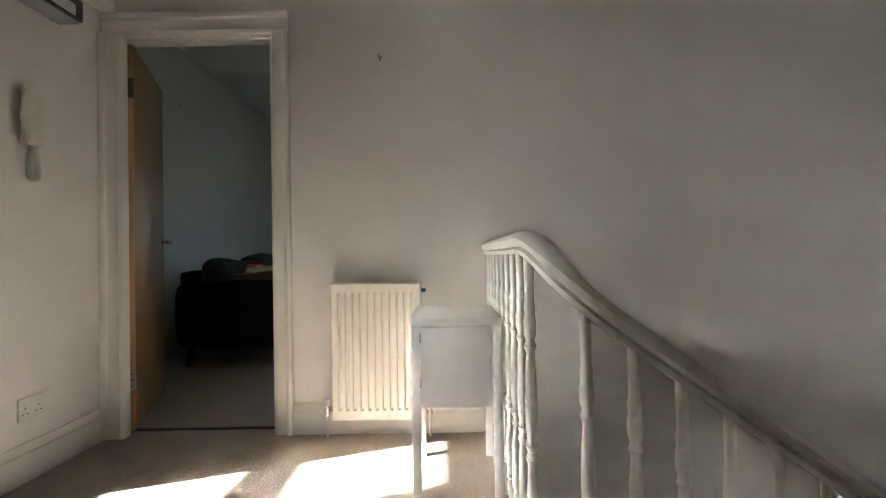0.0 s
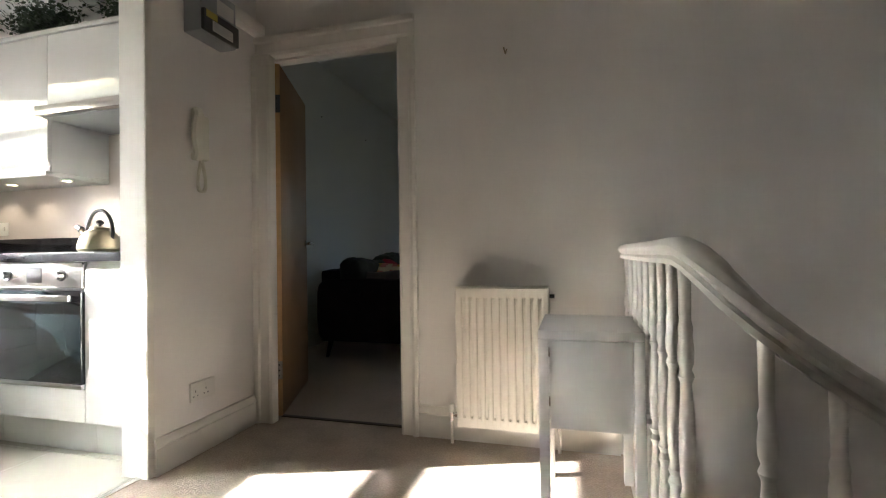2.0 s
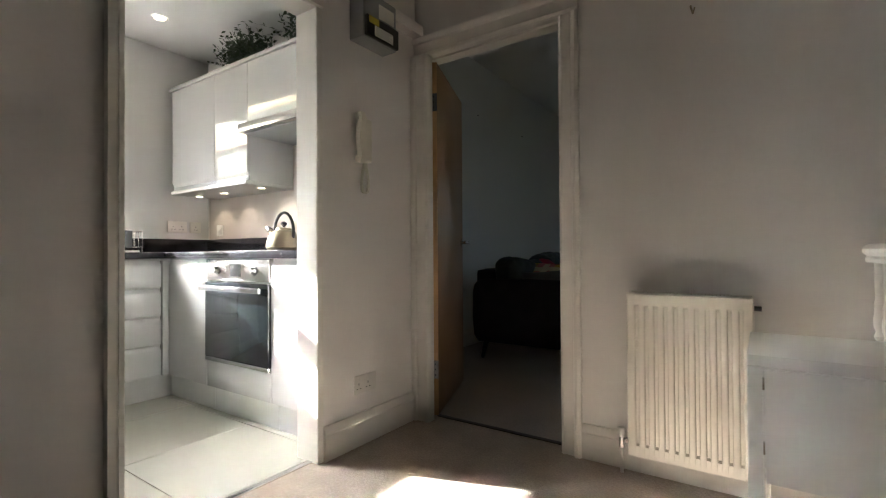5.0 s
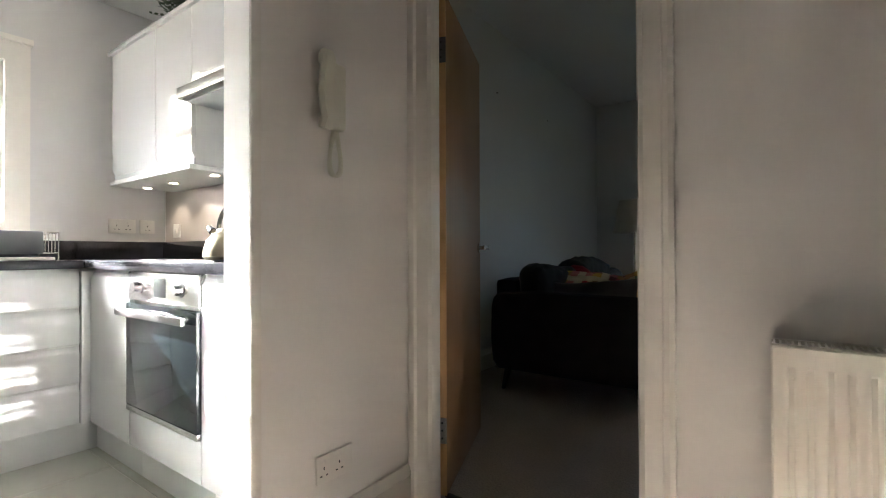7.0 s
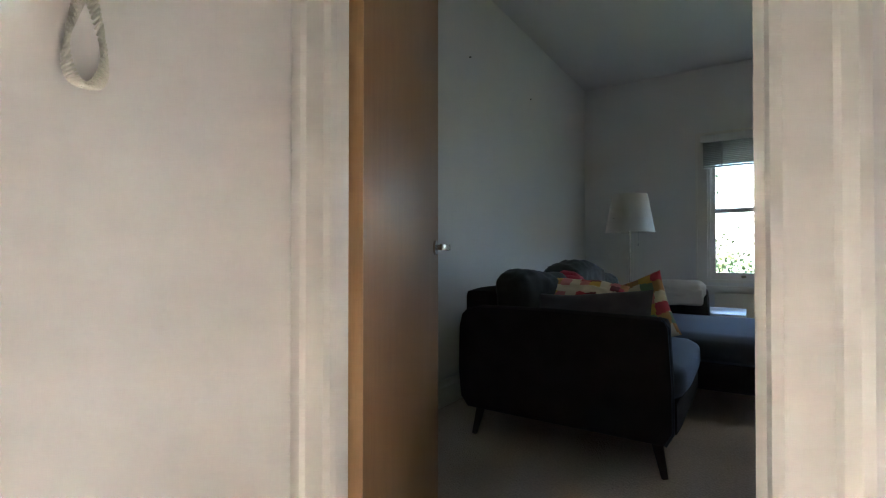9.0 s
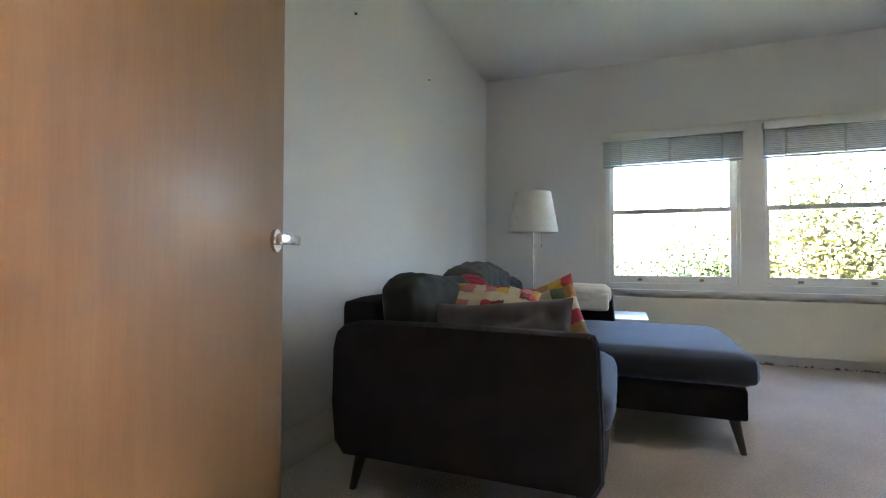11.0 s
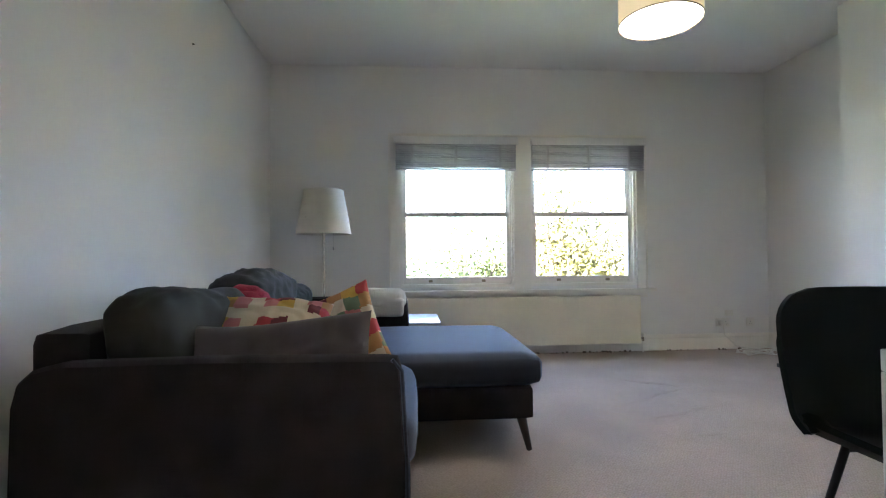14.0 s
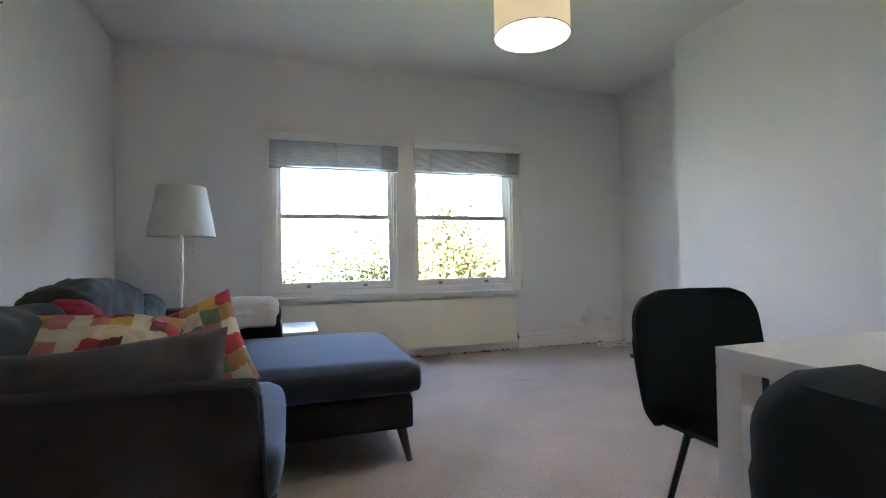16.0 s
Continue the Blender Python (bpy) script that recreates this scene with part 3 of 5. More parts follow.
def wall_plate(name, label, category, c, u, n, w, h, mat=M_PLASTIC):
    """A plate w by h on a wall; u runs along the wall, n out of it."""
    u, n, c = Vector(u), Vector(n), Vector(c)
    th = thing(name, c, label, category)
    a = c - u * w / 2 - Vector((0, 0, h / 2))
    b = c + u * w / 2 + n * 0.010 + Vector((0, 0, h / 2))
    part("plate", boxed(min(a.x, b.x), min(a.y, b.y), a.z, max(a.x, b.x), max(a.y, b.y), b.z, 0.003), mat, th)
    return th


s = wall_plate("wall_socket", "white plastic double wall socket above the skirting", "socket", (XL, 2.035, 0.285), (0, 1, 0), (1, 0, 0), 0.146, 0.086)
socket_face(s, (XL + 0.010, 2.02, 0.28), (0, 1, 0), (1, 0, 0), 2)
s = wall_plate("light_switch", "white plastic light switch beside the kitchen opening", "switch", (XL, 0.63, 1.333), (0, 1, 0), (1, 0, 0), 0.086, 0.086)
for dy in (-0.018, 0.0, 0.018):
    part("rocker", boxed(XL + 0.009, 0.63 + dy - 0.006, 1.322, XL + 0.014, 0.63 + dy + 0.006, 1.344, 0.001), M_PLASTIC, s)
for dy in (-0.03, 0.03):
    part("screw", rod(bmesh.new(), (XL + 0.0095, 0.63 + dy, 1.333), (XL + 0.0108, 0.63 + dy, 1.333), 0.003, seg=10), M_GREY, s)

ic = thing("entry_phone", (XL, 2.015, 1.45), "ivory plastic entry phone with a coiled cord on the wall", "intercom")
part("wall_unit", boxed(XL, 1.985, 1.345, XL + 0.035, 2.065, 1.555, 0.012, 3), M_IVORY, ic)
bm = sweep([(XL + 0.05, 1.968, 1.335), (XL + 0.062, 1.968, 1.36), (XL + 0.052, 1.968, 1.40), (XL + 0.047, 1.968, 1.45), (XL + 0.052, 1.968, 1.50), (XL + 0.062, 1.968, 1.54), (XL + 0.05, 1.968, 1.565)], [(-0.02, -0.012), (0.02, -0.012), (0.023, 0.0), (0.016, 0.012), (-0.016, 0.012), (-0.023, 0.0)], up=(1, 0, 0))
hs = part("handset", bm, M_IVORY, ic)
for z in (1.352, 1.548):
    part("ear_cup", boxed(XL + 0.028, 1.95, z - 0.018, XL + 0.05, 1.986, z + 0.018, 0.008, 3), M_IVORY, hs)
part("hook_gap", boxed(XL + 0.034, 1.99, 1.42, XL + 0.0365, 1.998, 1.48, 0.001), M_BLACK, ic)
path = []
turns = 54
for i in range(turns * 8 + 1):
    f = i / (turns * 8)
    a = math.pi * (0.08 + 1.84 * f)
    cy, cz = 2.028 - 0.033 * math.sin(a) * (0.25 + 0.75 * (1 - math.cos(a)) / 2), 1.270 + 0.072 * math.cos(a)
    rr = 0.0075
    q = 2 * math.pi * turns * f
    path.append((XL + 0.018 + rr * math.cos(q), cy + rr * math.sin(q) * math.cos(a), cz + rr * math.sin(q) * math.sin(a) * -1))
part("coiled_cord", sweep(path, circle_outline(0.0022, 6)), M_IVORY, ic, "tightly coiled ivory cord")

fb = thing("consumer_unit", (XL, 2.06, 1.91), "grey electricity consumer unit with a black front flap", "fuse box")
part("body", boxed(XL, 1.946, 1.91, XL + 0.092, 2.178, 2.135, 0.006), M_GREY, fb)
flap = part("flap", boxed(XL + 0.0925, 1.95, 1.915, XL + 0.112, 2.174, 2.01, 0.004), M_BLACK, fb)
part("label", boxed(XL + 0.1122, 2.0, 1.925, XL + 0.1132, 2.13, 1.972, 0.0003, 1), M_PLASTIC, flap, "white printed label")
bm = bmesh.new()
for k in range(5):
    box(bm, XL + 0.1133, 2.008, 1.931 + 0.008 * k, XL + 0.1136, 2.12 - 0.02 * (k % 2), 1.934 + 0.008 * k)
part("print", bm, M_GREY, flap)
part("yellow_label", boxed(XL + 0.1122, 1.962, 1.975, XL + 0.1132, 2.03, 2.007, 0.0003, 1), material("yellow_label", (0.55, 0.45, 0.06), 0.5), flap, "yellow warning label")
part("paper_label", boxed(XL + 0.0922, 2.05, 2.03, XL + 0.0932, 2.16, 2.10, 0.0003, 1), M_PLASTIC, fb)
structure("trim_cable_casing", boxed(XL, 2.18, 2.10, XL + 0.06, YB, 2.16, 0.003), M_GLOSSW, "white painted cable casing above the door", "casing")
hk = thing("wall_hook", (-0.323, YB, 1.85), "small bent brass picture hook nailed to the wall", "hook")
bm = rod(bmesh.new(), (-0.328, YB, 1.86), (-0.329, YB - 0.012, 1.868), 0.0035, seg=8)
rod(bm, (-0.328, YB - 0.003, 1.862), (-0.322, YB - 0.004, 1.838), 0.0035, seg=8)
rod(bm, (-0.322, YB - 0.004, 1.838), (-0.314, YB - 0.016, 1.856), 0.003, seg=8)
part("hook", bm, M_BRASS, hk)

# ---- kitchen ----
YF = 1.85


def jpull(name, th, x0, x1, z0, z1, y, axis="x", top=True):
    """A slab front with a slanted finger pull along its top or bottom edge."""
    t = 0.019
    lip = 0.03
    zz = [(z0, 0), (z1 - lip, 0), (z1 - lip * 0.55, 0.008), (z1, 0.016)] if top else [(z1, 0), (z0 + lip, 0), (z0 + lip * 0.55, 0.008), (z0, 0.016)]
    bm = bmesh.new()
    rows = []
    for z, d in zz:
        row = []
        for u, k in ((x0, d), (x1, d), (x1, t), (x0, t)):
            row.append(bm.verts.new((u, y + k, z) if axis == "x" else (y - k, u, z)))
        rows.append(row)
    for a, b in zip(rows, rows[1:]):
        for i in range(4):
            bm.faces.new((a[i], a[(i + 1) % 4], b[(i + 1) % 4], b[i]))
    bm.faces.new(rows[0])
    bm.faces.new(rows[-1])
    bmesh.ops.recalc_face_normals(bm, faces=bm.faces[:])
    bmesh.ops.bevel(bm, geom=[e for e in bm.edges if e.calc_face_angle(0) > 1.2], offset=0.0012, segments=1, affect="EDGES")
    return part(name, bm, M_GLOSSK, th)


def base_unit(x0, x1, label, door=True):
    th = thing("base_cabinet", ((x0 + x1) / 2, 2.1, 0.0), label, "cabinet", "kitchen base cabinets")
    part("carcass", boxed(x0 + 0.001, YF + 0.021, 0.15, x1 - 0.001, YB - 0.002, 0.884, 0.001), M_PLINTH, th)
    part("plinth", boxed(x0 - (0.09 if x0 < -3 else 0), YF + 0.05, 0.0, x1, YF + 0.066, 0.149, 0.001), M_PLINTH, th)
    if door:
        jpull("door", th, x0 + 0.0015, x1 - 0.0015, 0.152, 0.872, YF)
    return th


base_unit(-3.222, -2.772, "glossy white corner base cabinet under the worktop")
base_unit(-2.168, -1.845, "glossy white base cabinet beside the oven")
ov = base_unit(-2.77, -2.17, "glossy white oven housing under the worktop", False)
part("lower_panel", boxed(-2.7685, YF, 0.152, -2.1715, YF + 0.019, 0.300, 0.001), M_GLOSSK, ov)
oven = thing("oven", (-2.47, 2.0, 0.305), "built-in steel and black glass electric oven", "oven")
part("control_panel", boxed(-2.767, YF - 0.006, 0.765, -2.173, YF + 0.02, 0.882, 0.003), M_STEEL, oven)
part("door_glass", boxed(-2.767, YF - 0.014, 0.33, -2.173, YF + 0.018, 0.752, 0.004), M_OVENGLASS, oven, "black mirror-glass oven door")
part("door_trim", boxed(-2.767, YF - 0.013, 0.305, -2.173, YF + 0.018, 0.328, 0.002), M_STEEL, oven)
bm = boxed(-2.755, YF - 0.062, 0.706, -2.185, YF - 0.044, 0.736, 0.005)
for x in (-2.70, -2.24):
    rod(bm, (x, YF - 0.05, 0.722), (x, YF - 0.01, 0.722), 0.008)
part("handle", bm, M_STEEL, oven)
part("display", boxed(-2.52, YF - 0.008, 0.787, -2.425, YF - 0.005, 0.858, 0.001), M_BLACK, oven)
for x in (-2.645, -2.30):
    k = part("knob", rod(bmesh.new(), (x, YF - 0.008, 0.822), (x, YF - 0.034, 0.822), 0.021, 0.018, 20), M_STEEL, oven)
    part("dial_ring", rod(bmesh.new(), (x, YF - 0.0065, 0.822), (x, YF - 0.008, 0.822), 0.027, seg=20), M_BLACK, k)

def drawer_unit(y0, y1, label, cuts):
    th = thing("base_cabinet", (-3.5, (y0 + y1) / 2, 0.0), label, "cabinet", "kitchen base cabinets")
    part("carcass", boxed(KX0 + 0.002, y0 + 0.001, 0.15, -3.262, y1 - 0.001, 0.884, 0.001), M_PLINTH, th)
    part("plinth", boxed(-3.306, y0, 0.0, -3.29, y1 + (0.085 if y1 > 1.8 else 0), 0.149, 0.001), M_PLINTH, th)
    for z0, z1 in cuts:
        jpull("drawer", th, y0 + 0.0015, y1 - 0.0015, z0, z1, -3.24, "y")
    return th


DR = [(0.152, 0.335), (0.345, 0.515), (0.525, 0.695), (0.705, 0.872)]
drawer_unit(1.285, 1.815, "glossy white four-drawer kitchen base cabinet", DR)
drawer_unit(0.685, 1.283, "glossy white kitchen base cabinet under the window", [(0.152, 0.872)])
drawer_unit(0.083, 0.683, "glossy white kitchen base cabinet in the run", [(0.152, 0.872)])
th = thing("filler_panel", (-3.23, 1.83, 0.15), "glossy white corner filler post between cabinets", "cabinet panel")
part("post", boxed(-3.262, 1.817, 0.15, -3.224, YF + 0.02, 0.872, 0.001), M_GLOSSK, th)
wt = thing("worktop", (-3.0, 2.1, 0.885), "black granite-effect kitchen worktop with an upstand", "worktop")
part("back_run", boxed(KX0 + 0.001, 1.822, 0.8855, -1.845, YB - 0.001, 0.925, 0.004), M_WORK, wt)
part("side_run", boxed(KX0 + 0.001, 0.083, 0.8855, -3.212, 1.8215, 0.925, 0.004), M_WORK, wt)
part("upstand", boxed(KX0 + 0.021, YB - 0.021, 0.925, -1.845, YB - 0.001, 1.03, 0.002), M_WORK, wt)
part("upstand", boxed(KX0 + 0.001, 0.083, 0.925, KX0 + 0.02, YB - 0.001, 1.03, 0.002), M_WORK, wt)
hob = thing("hob", (-2.47, 2.14, 0.925), "black glass electric hob on the worktop", "hob")
part("glass", boxed(-2.76, 1.90, 0.9255, -2.18, 2.38, 0.931, 0.002), M_OVENGLASS, hob)
part("edge_trim", wall_boxes((-2.764, 1.896, 0.9255, -2.176, 1.90, 0.930)), M_STEEL, hob)

# wall cabinets
def wall_unit(x0, x1, z0, z1, label, pull=True):
    th = thing("wall_cabinet", ((x0 + x1) / 2, 2.28, z0), label, "cabinet", "kitchen wall cabinets")
    part("carcass", boxed(x0 + 0.001, 2.121, z0, x1 - 0.001, YB - 0.001, z1, 0.001), M_GLOSSK, th)
    if pull:
        part("pull_rail", boxed(x0 + 0.002, 2.112, z0 + 0.001, x1 - 0.002, 2.120, z0 + 0.03, 0.001), M_GREY, th)
    jpull("door", th, x0 + 0.0015, x1 - 0.0015, z0 + (0.03 if pull else 0.004), z1, 2.10, "x", False)
    return th


wall_unit(-3.70, -3.135, 1.375, 2.11, "glossy white kitchen wall cabinet")
wall_unit(-3.133, -2.757, 1.375, 2.11, "glossy white narrow kitchen wall cabinet")
wall_unit(-2.755, -2.16, 1.715, 2.11, "glossy white short wall cabinet over the hood", False)
wall_unit(-2.158, -1.845, 1.375, 2.11, "glossy white kitchen wall cabinet beside the hood")
cb = thing("cornice_panel", (-2.8, 2.28, 2.11), "white cornice board along the wall cabinets", "cabinet panel")
part("board", boxed(-3.72, 2.085, 2.1105, -1.846, YB - 0.001, 2.135, 0.002), M_GLOSSK, cb)
lp = thing("light_pelmet", (-3.2, 2.28, 1.35), "white lower pelmet board with small spotlights", "cabinet panel")
part("board", boxed(-3.70, 2.09, 1.350, -2.757, YB - 0.001, 1.374, 0.002), M_PLINTH, lp)
hd = thing("cooker_hood", (-2.455, 2.2, 1.63), "slim steel telescopic cooker hood", "hood")
part("visor", boxed(-2.752, 2.03, 1.655, -2.163, 2.075, 1.705, 0.003), M_STEEL, hd)
part("underside", boxed(-2.752, 2.075, 1.652, -2.163, YB - 0.002, 1.714, 0.002), M_GREY, hd)
M_SPOT = lit("warm_spot", (1.0, 0.80, 0.55), 1.0)
for x in (-3.60, -3.27, -2.83):
    sp = thing("cabinet_spotlight", (x, 2.25, 1.349), "small round warm spotlight under the wall cabinet", "spotlight", "under-cabinet spotlights")
    part("rim", lathe([(0.020, -0.004), (0.033, -0.004), (0.034, 0.0)], 20, (x, 2.25, 1.349)), M_STEEL, sp)
    part("lens", lathe([(0.0, -0.0055), (0.021, -0.0055), (0.021, -0.004)], 20, (x, 2.25, 1.349)), M_SPOT, sp)
    lamp = new("cabinet_spot_lamp", bpy.data.lights.new("cabinet_spot_lamp", "SPOT"))
    lamp.data.energy, lamp.data.color, lamp.data.spot_size, lamp.data.spot_blend, lamp.data.shadow_soft_size = 0.16, (1.0, 0.82, 0.60), radians(95), 0.6, 0.02
    lamp.matrix_world = look((x, 2.28, 1.335), (x + 0.01, 2.42, 1.0))
for x, y in ((-3.36, 1.86), (-2.4, 1.5), (-3.36, 0.6), (-2.4, 0.3)):
    dl = thing("downlight", (x, y, KZC), "small round recessed ceiling downlight, switched on", "downlight", "kitchen downlights")
    part("rim", lathe([(0.034, -0.003), (0.048, -0.004), (0.05, 0.0)], 24, (x, y, KZC)), M_PLASTIC, dl)
    part("lens", lathe([(0.0, -0.004), (0.035, -0.004), (0.035, -0.002)], 20, (x, y, KZC)), M_SPOT, dl)
    lamp = new("downlight_lamp", bpy.data.lights.new("downlight_lamp", "SPOT"))
    lamp.data.energy, lamp.data.color, lamp.data.spot_size, lamp.data.spot_blend, lamp.data.shadow_soft_size = 0.06, (1.0, 0.80, 0.58), radians(110), 0.7, 0.03
    lamp.matrix_world = look((x, y, KZC - 0.02), (x, y, 0))

# kettle
KC = (-2.29, 2.02, 0.932)
ket = thing("kettle", KC, "brushed brass whistling kettle with a black hoop handle", "kettle")
part("body", lathe([(0.0, 0.0), (0.085, 0.0), (0.094, 0.012), (0.092, 0.035), (0.082, 0.07), (0.062, 0.098), (0.045, 0.108), (0.0, 0.112)], 32, KC), M_BRASS, ket)
lid = part("lid", lathe([(0.046, 0.107), (0.040, 0.118), (0.015, 0.124), (0.0, 0.125)], 24, KC), M_BRASS, ket)
part("knob", lathe([(0.006, 0.124), (0.008, 0.130), (0.018, 0.138), (0.018, 0.148), (0.008, 0.156), (0.0, 0.157)], 16, KC), M_BLACK, lid)
hp = [(KC[0] + 0.082 * math.cos(a), KC[1], KC[2] + 0.10 + 0.105 * math.sin(a)) for a in [math.pi * (-0.12 + 1.24 * i / 16) for i in range(17)]]
part("handle", sweep(hp, circle_outline(0.0085, 8), up=(0, 1, 0)), M_BLACK, ket)
spout = part("spout", rod(bmesh.new(), (KC[0] - 0.075, KC[1], KC[2] + 0.06), (KC[0] - 0.125, KC[1], KC[2] + 0.115), 0.018, 0.011, 14), M_BRASS, ket)
part("whistle", rod(bmesh.new(), (KC[0] - 0.122, KC[1], KC[2] + 0.112), (KC[0] - 0.15, KC[1], KC[2] + 0.128), 0.017, 0.012, 12), M_BLACK, spout)

# dish rack
dr = thing("dish_rack", (-3.6, 1.6, 0.925), "wire dish rack with a grey plastic tray on the worktop", "dish rack")
RXA, RXB, RYA, RYB = -3.74, -3.42, 1.36, 1.78
bm = bmesh.new()
for z in (0.96, 1.06):
    for a, b in (((RXA, RYA, z), (RXB, RYA, z)), ((RXB, RYA, z), (RXB, RYB, z)), ((RXB, RYB, z), (RXA, RYB, z)), ((RXA, RYB, z), (RXA, RYA, z))):
        rod(bm, a, b, 0.003, seg=6)
for i in range(9):
    y = RYA + (RYB - RYA) * i / 8
    rod(bm, (RXB, y, 0.96), (RXB, y, 1.06), 0.002, seg=6)
    rod(bm, (RXA, y, 0.96), (RXA, y, 1.06), 0.002, seg=6)
    rod(bm, (RXA, y, 0.96), (RXB, y, 0.96), 0.002, seg=6)
for i in range(1, 6):
    x = RXA + (RXB - RXA) * i / 6
    rod(bm, (x, RYB, 0.96), (x, RYB, 1.06), 0.002, seg=6)
for x in (RXA, RXB):
    for y in (RYA, RYB):
        rod(bm, (x, y, 0.925), (x, y, 0.96), 0.003, seg=6)
part("wire_basket", bm, M_STEEL, dr)
part("cutlery_tray", boxed(RXB - 0.06, RYA + 0.13, 0.955, RXB + 0.012, RYB - 0.06, 1.065, 0.006), M_DARKGREY, dr, "grey plastic cutlery tray")
part("drip_tray", boxed(RXA + 0.01, RYA + 0.01, 0.9255, RXB - 0.01, RYB - 0.01, 0.94, 0.004), M_PLASTIC, dr)
pl = thing("plate", (-3.6, 1.5, 0.965), "white dinner plate standing in the dish rack", "plate", "plates in the rack")
plate_bm = lathe([(0.0, 0.0), (0.055, 0.0), (0.09, 0.012), (0.092, 0.015), (0.055, 0.005), (0.0, 0.004)], 28)
pm = mesh_of("dish", plate_bm, M_WHITE)
for i, y in enumerate((1.42, 1.47)):
    root = pl if i == 0 else thing("plate", (-3.6, y, 0.965), "white dinner plate standing in the dish rack", "plate", "plates in the rack")
    d = new("dish", pm)
    d.parent = root
    root.location = (-3.6, y, 1.052)
    d.rotation_euler = (radians(80), 0, 0)
gl = thing("drinking_glass", (-3.45, 1.30, 0.925), "clear straight drinking glass on the worktop", "glass")
part("tumbler", lathe([(0.028, 0.0), (0.033, 0.12), (0.031, 0.12), (0.027, 0.006), (0.0, 0.006)], 20, (-3.45, 1.28, 0.9255)), M_GLASS, gl)

s = wall_plate("wall_socket", "white plastic double wall socket above the worktop", "socket", (KX0, 2.20, 1.125), (0, 1, 0), (1, 0, 0), 0.146, 0.086)
socket_face(s, (KX0 + 0.010, 2.20, 1.12), (0, 1, 0), (1, 0, 0), 2)
s = wall_plate("wall_socket", "white plastic single wall socket above the worktop", "socket", (KX0, 2.34, 1.125), (0, 1, 0), (1, 0, 0), 0.086, 0.086)
socket_face(s, (KX0 + 0.010, 2.34, 1.12), (0, 1, 0), (1, 0, 0), 1)
s = wall_plate("cooker_switch", "white plastic cooker switch on the kitchen wall", "switch", (-3.66, YB, 1.10), (1, 0, 0), (0, -1, 0), 0.086, 0.086)
part("rocker", boxed(-3.675, YB - 0.016, 1.085, -3.645, YB - 0.009, 1.115, 0.002), M_PLASTIC, s)
structure("splash_panel", boxed(-3.818, YB - 0.004, 1.031, -1.846, YB - 0.0005, 1.65, 0.0005, 1), material("beige_splashback", (0.62, 0.56, 0.50), 0.25, var=0.02), "pale beige painted splashback", "splashback")

# trailing plants on the cabinets
M_FOL = material("box_leaf", (0.045, 0.075, 0.03), 0.5, var=0.25, scale=30)


def plant(name, x0, x1, y, z, h, n, label):
    th = thing(name, ((x0 + x1) / 2, y, z), label, "plant")
    part("trough", boxed(x0 + 0.06, y - 0.06, z, x1 - 0.06, y + 0.06, z + 0.07, 0.006), M_BLACK, th)
    verts, faces = [], []
    for i in range(n):
        b = Vector((random.uniform(x0 + 0.06, x1 - 0.06), y + random.uniform(-0.05, 0.05), z + 0.06))
        tip = b + Vector((random.gauss(0, 0.07), random.gauss(-0.02, 0.06), random.uniform(0.03, h)))
        for k in range(9):
            f = (k + 1) / 9
            c = b.lerp(tip, f)
            d = Vector((random.gauss(0, 1), random.gauss(0, 1), random.gauss(0.4, 0.6))).normalized()
            s = d.cross(Vector((random.random(), random.random(), 1))).normalized() * 0.009
            L = random.uniform(0.022, 0.04)
            q = len(verts)
            verts += [c, c + d * L * 0.5 + s, c + d * L, c + d * L * 0.5 - s]
            faces.append((q, q + 1, q + 2, q + 3))
        q = len(verts)
        w = Vector((0.0015, 0, 0))
        verts += [b - w, b + w, tip + w * 0.5, tip - w * 0.5]
        faces.append((q, q + 1, q + 2, q + 3))
    me = bpy.data.meshes.new("foliage")
    me.from_pydata([Vector(v) - ORIGIN[th.name] for v in verts], [], faces)
    me.materials.append(M_FOL)
    ob = new("foliage", me)
    ob.parent = th
    return th


plant("potted_plant", -3.19, -2.72, 2.24, 2.135, 0.17, 260, "dark green artificial box plant on top of the cabinets")
plant("potted_plant", -2.50, -2.1, 2.24, 2.135, 0.2, 130, "dark green leafy artificial plant on the cabinets")


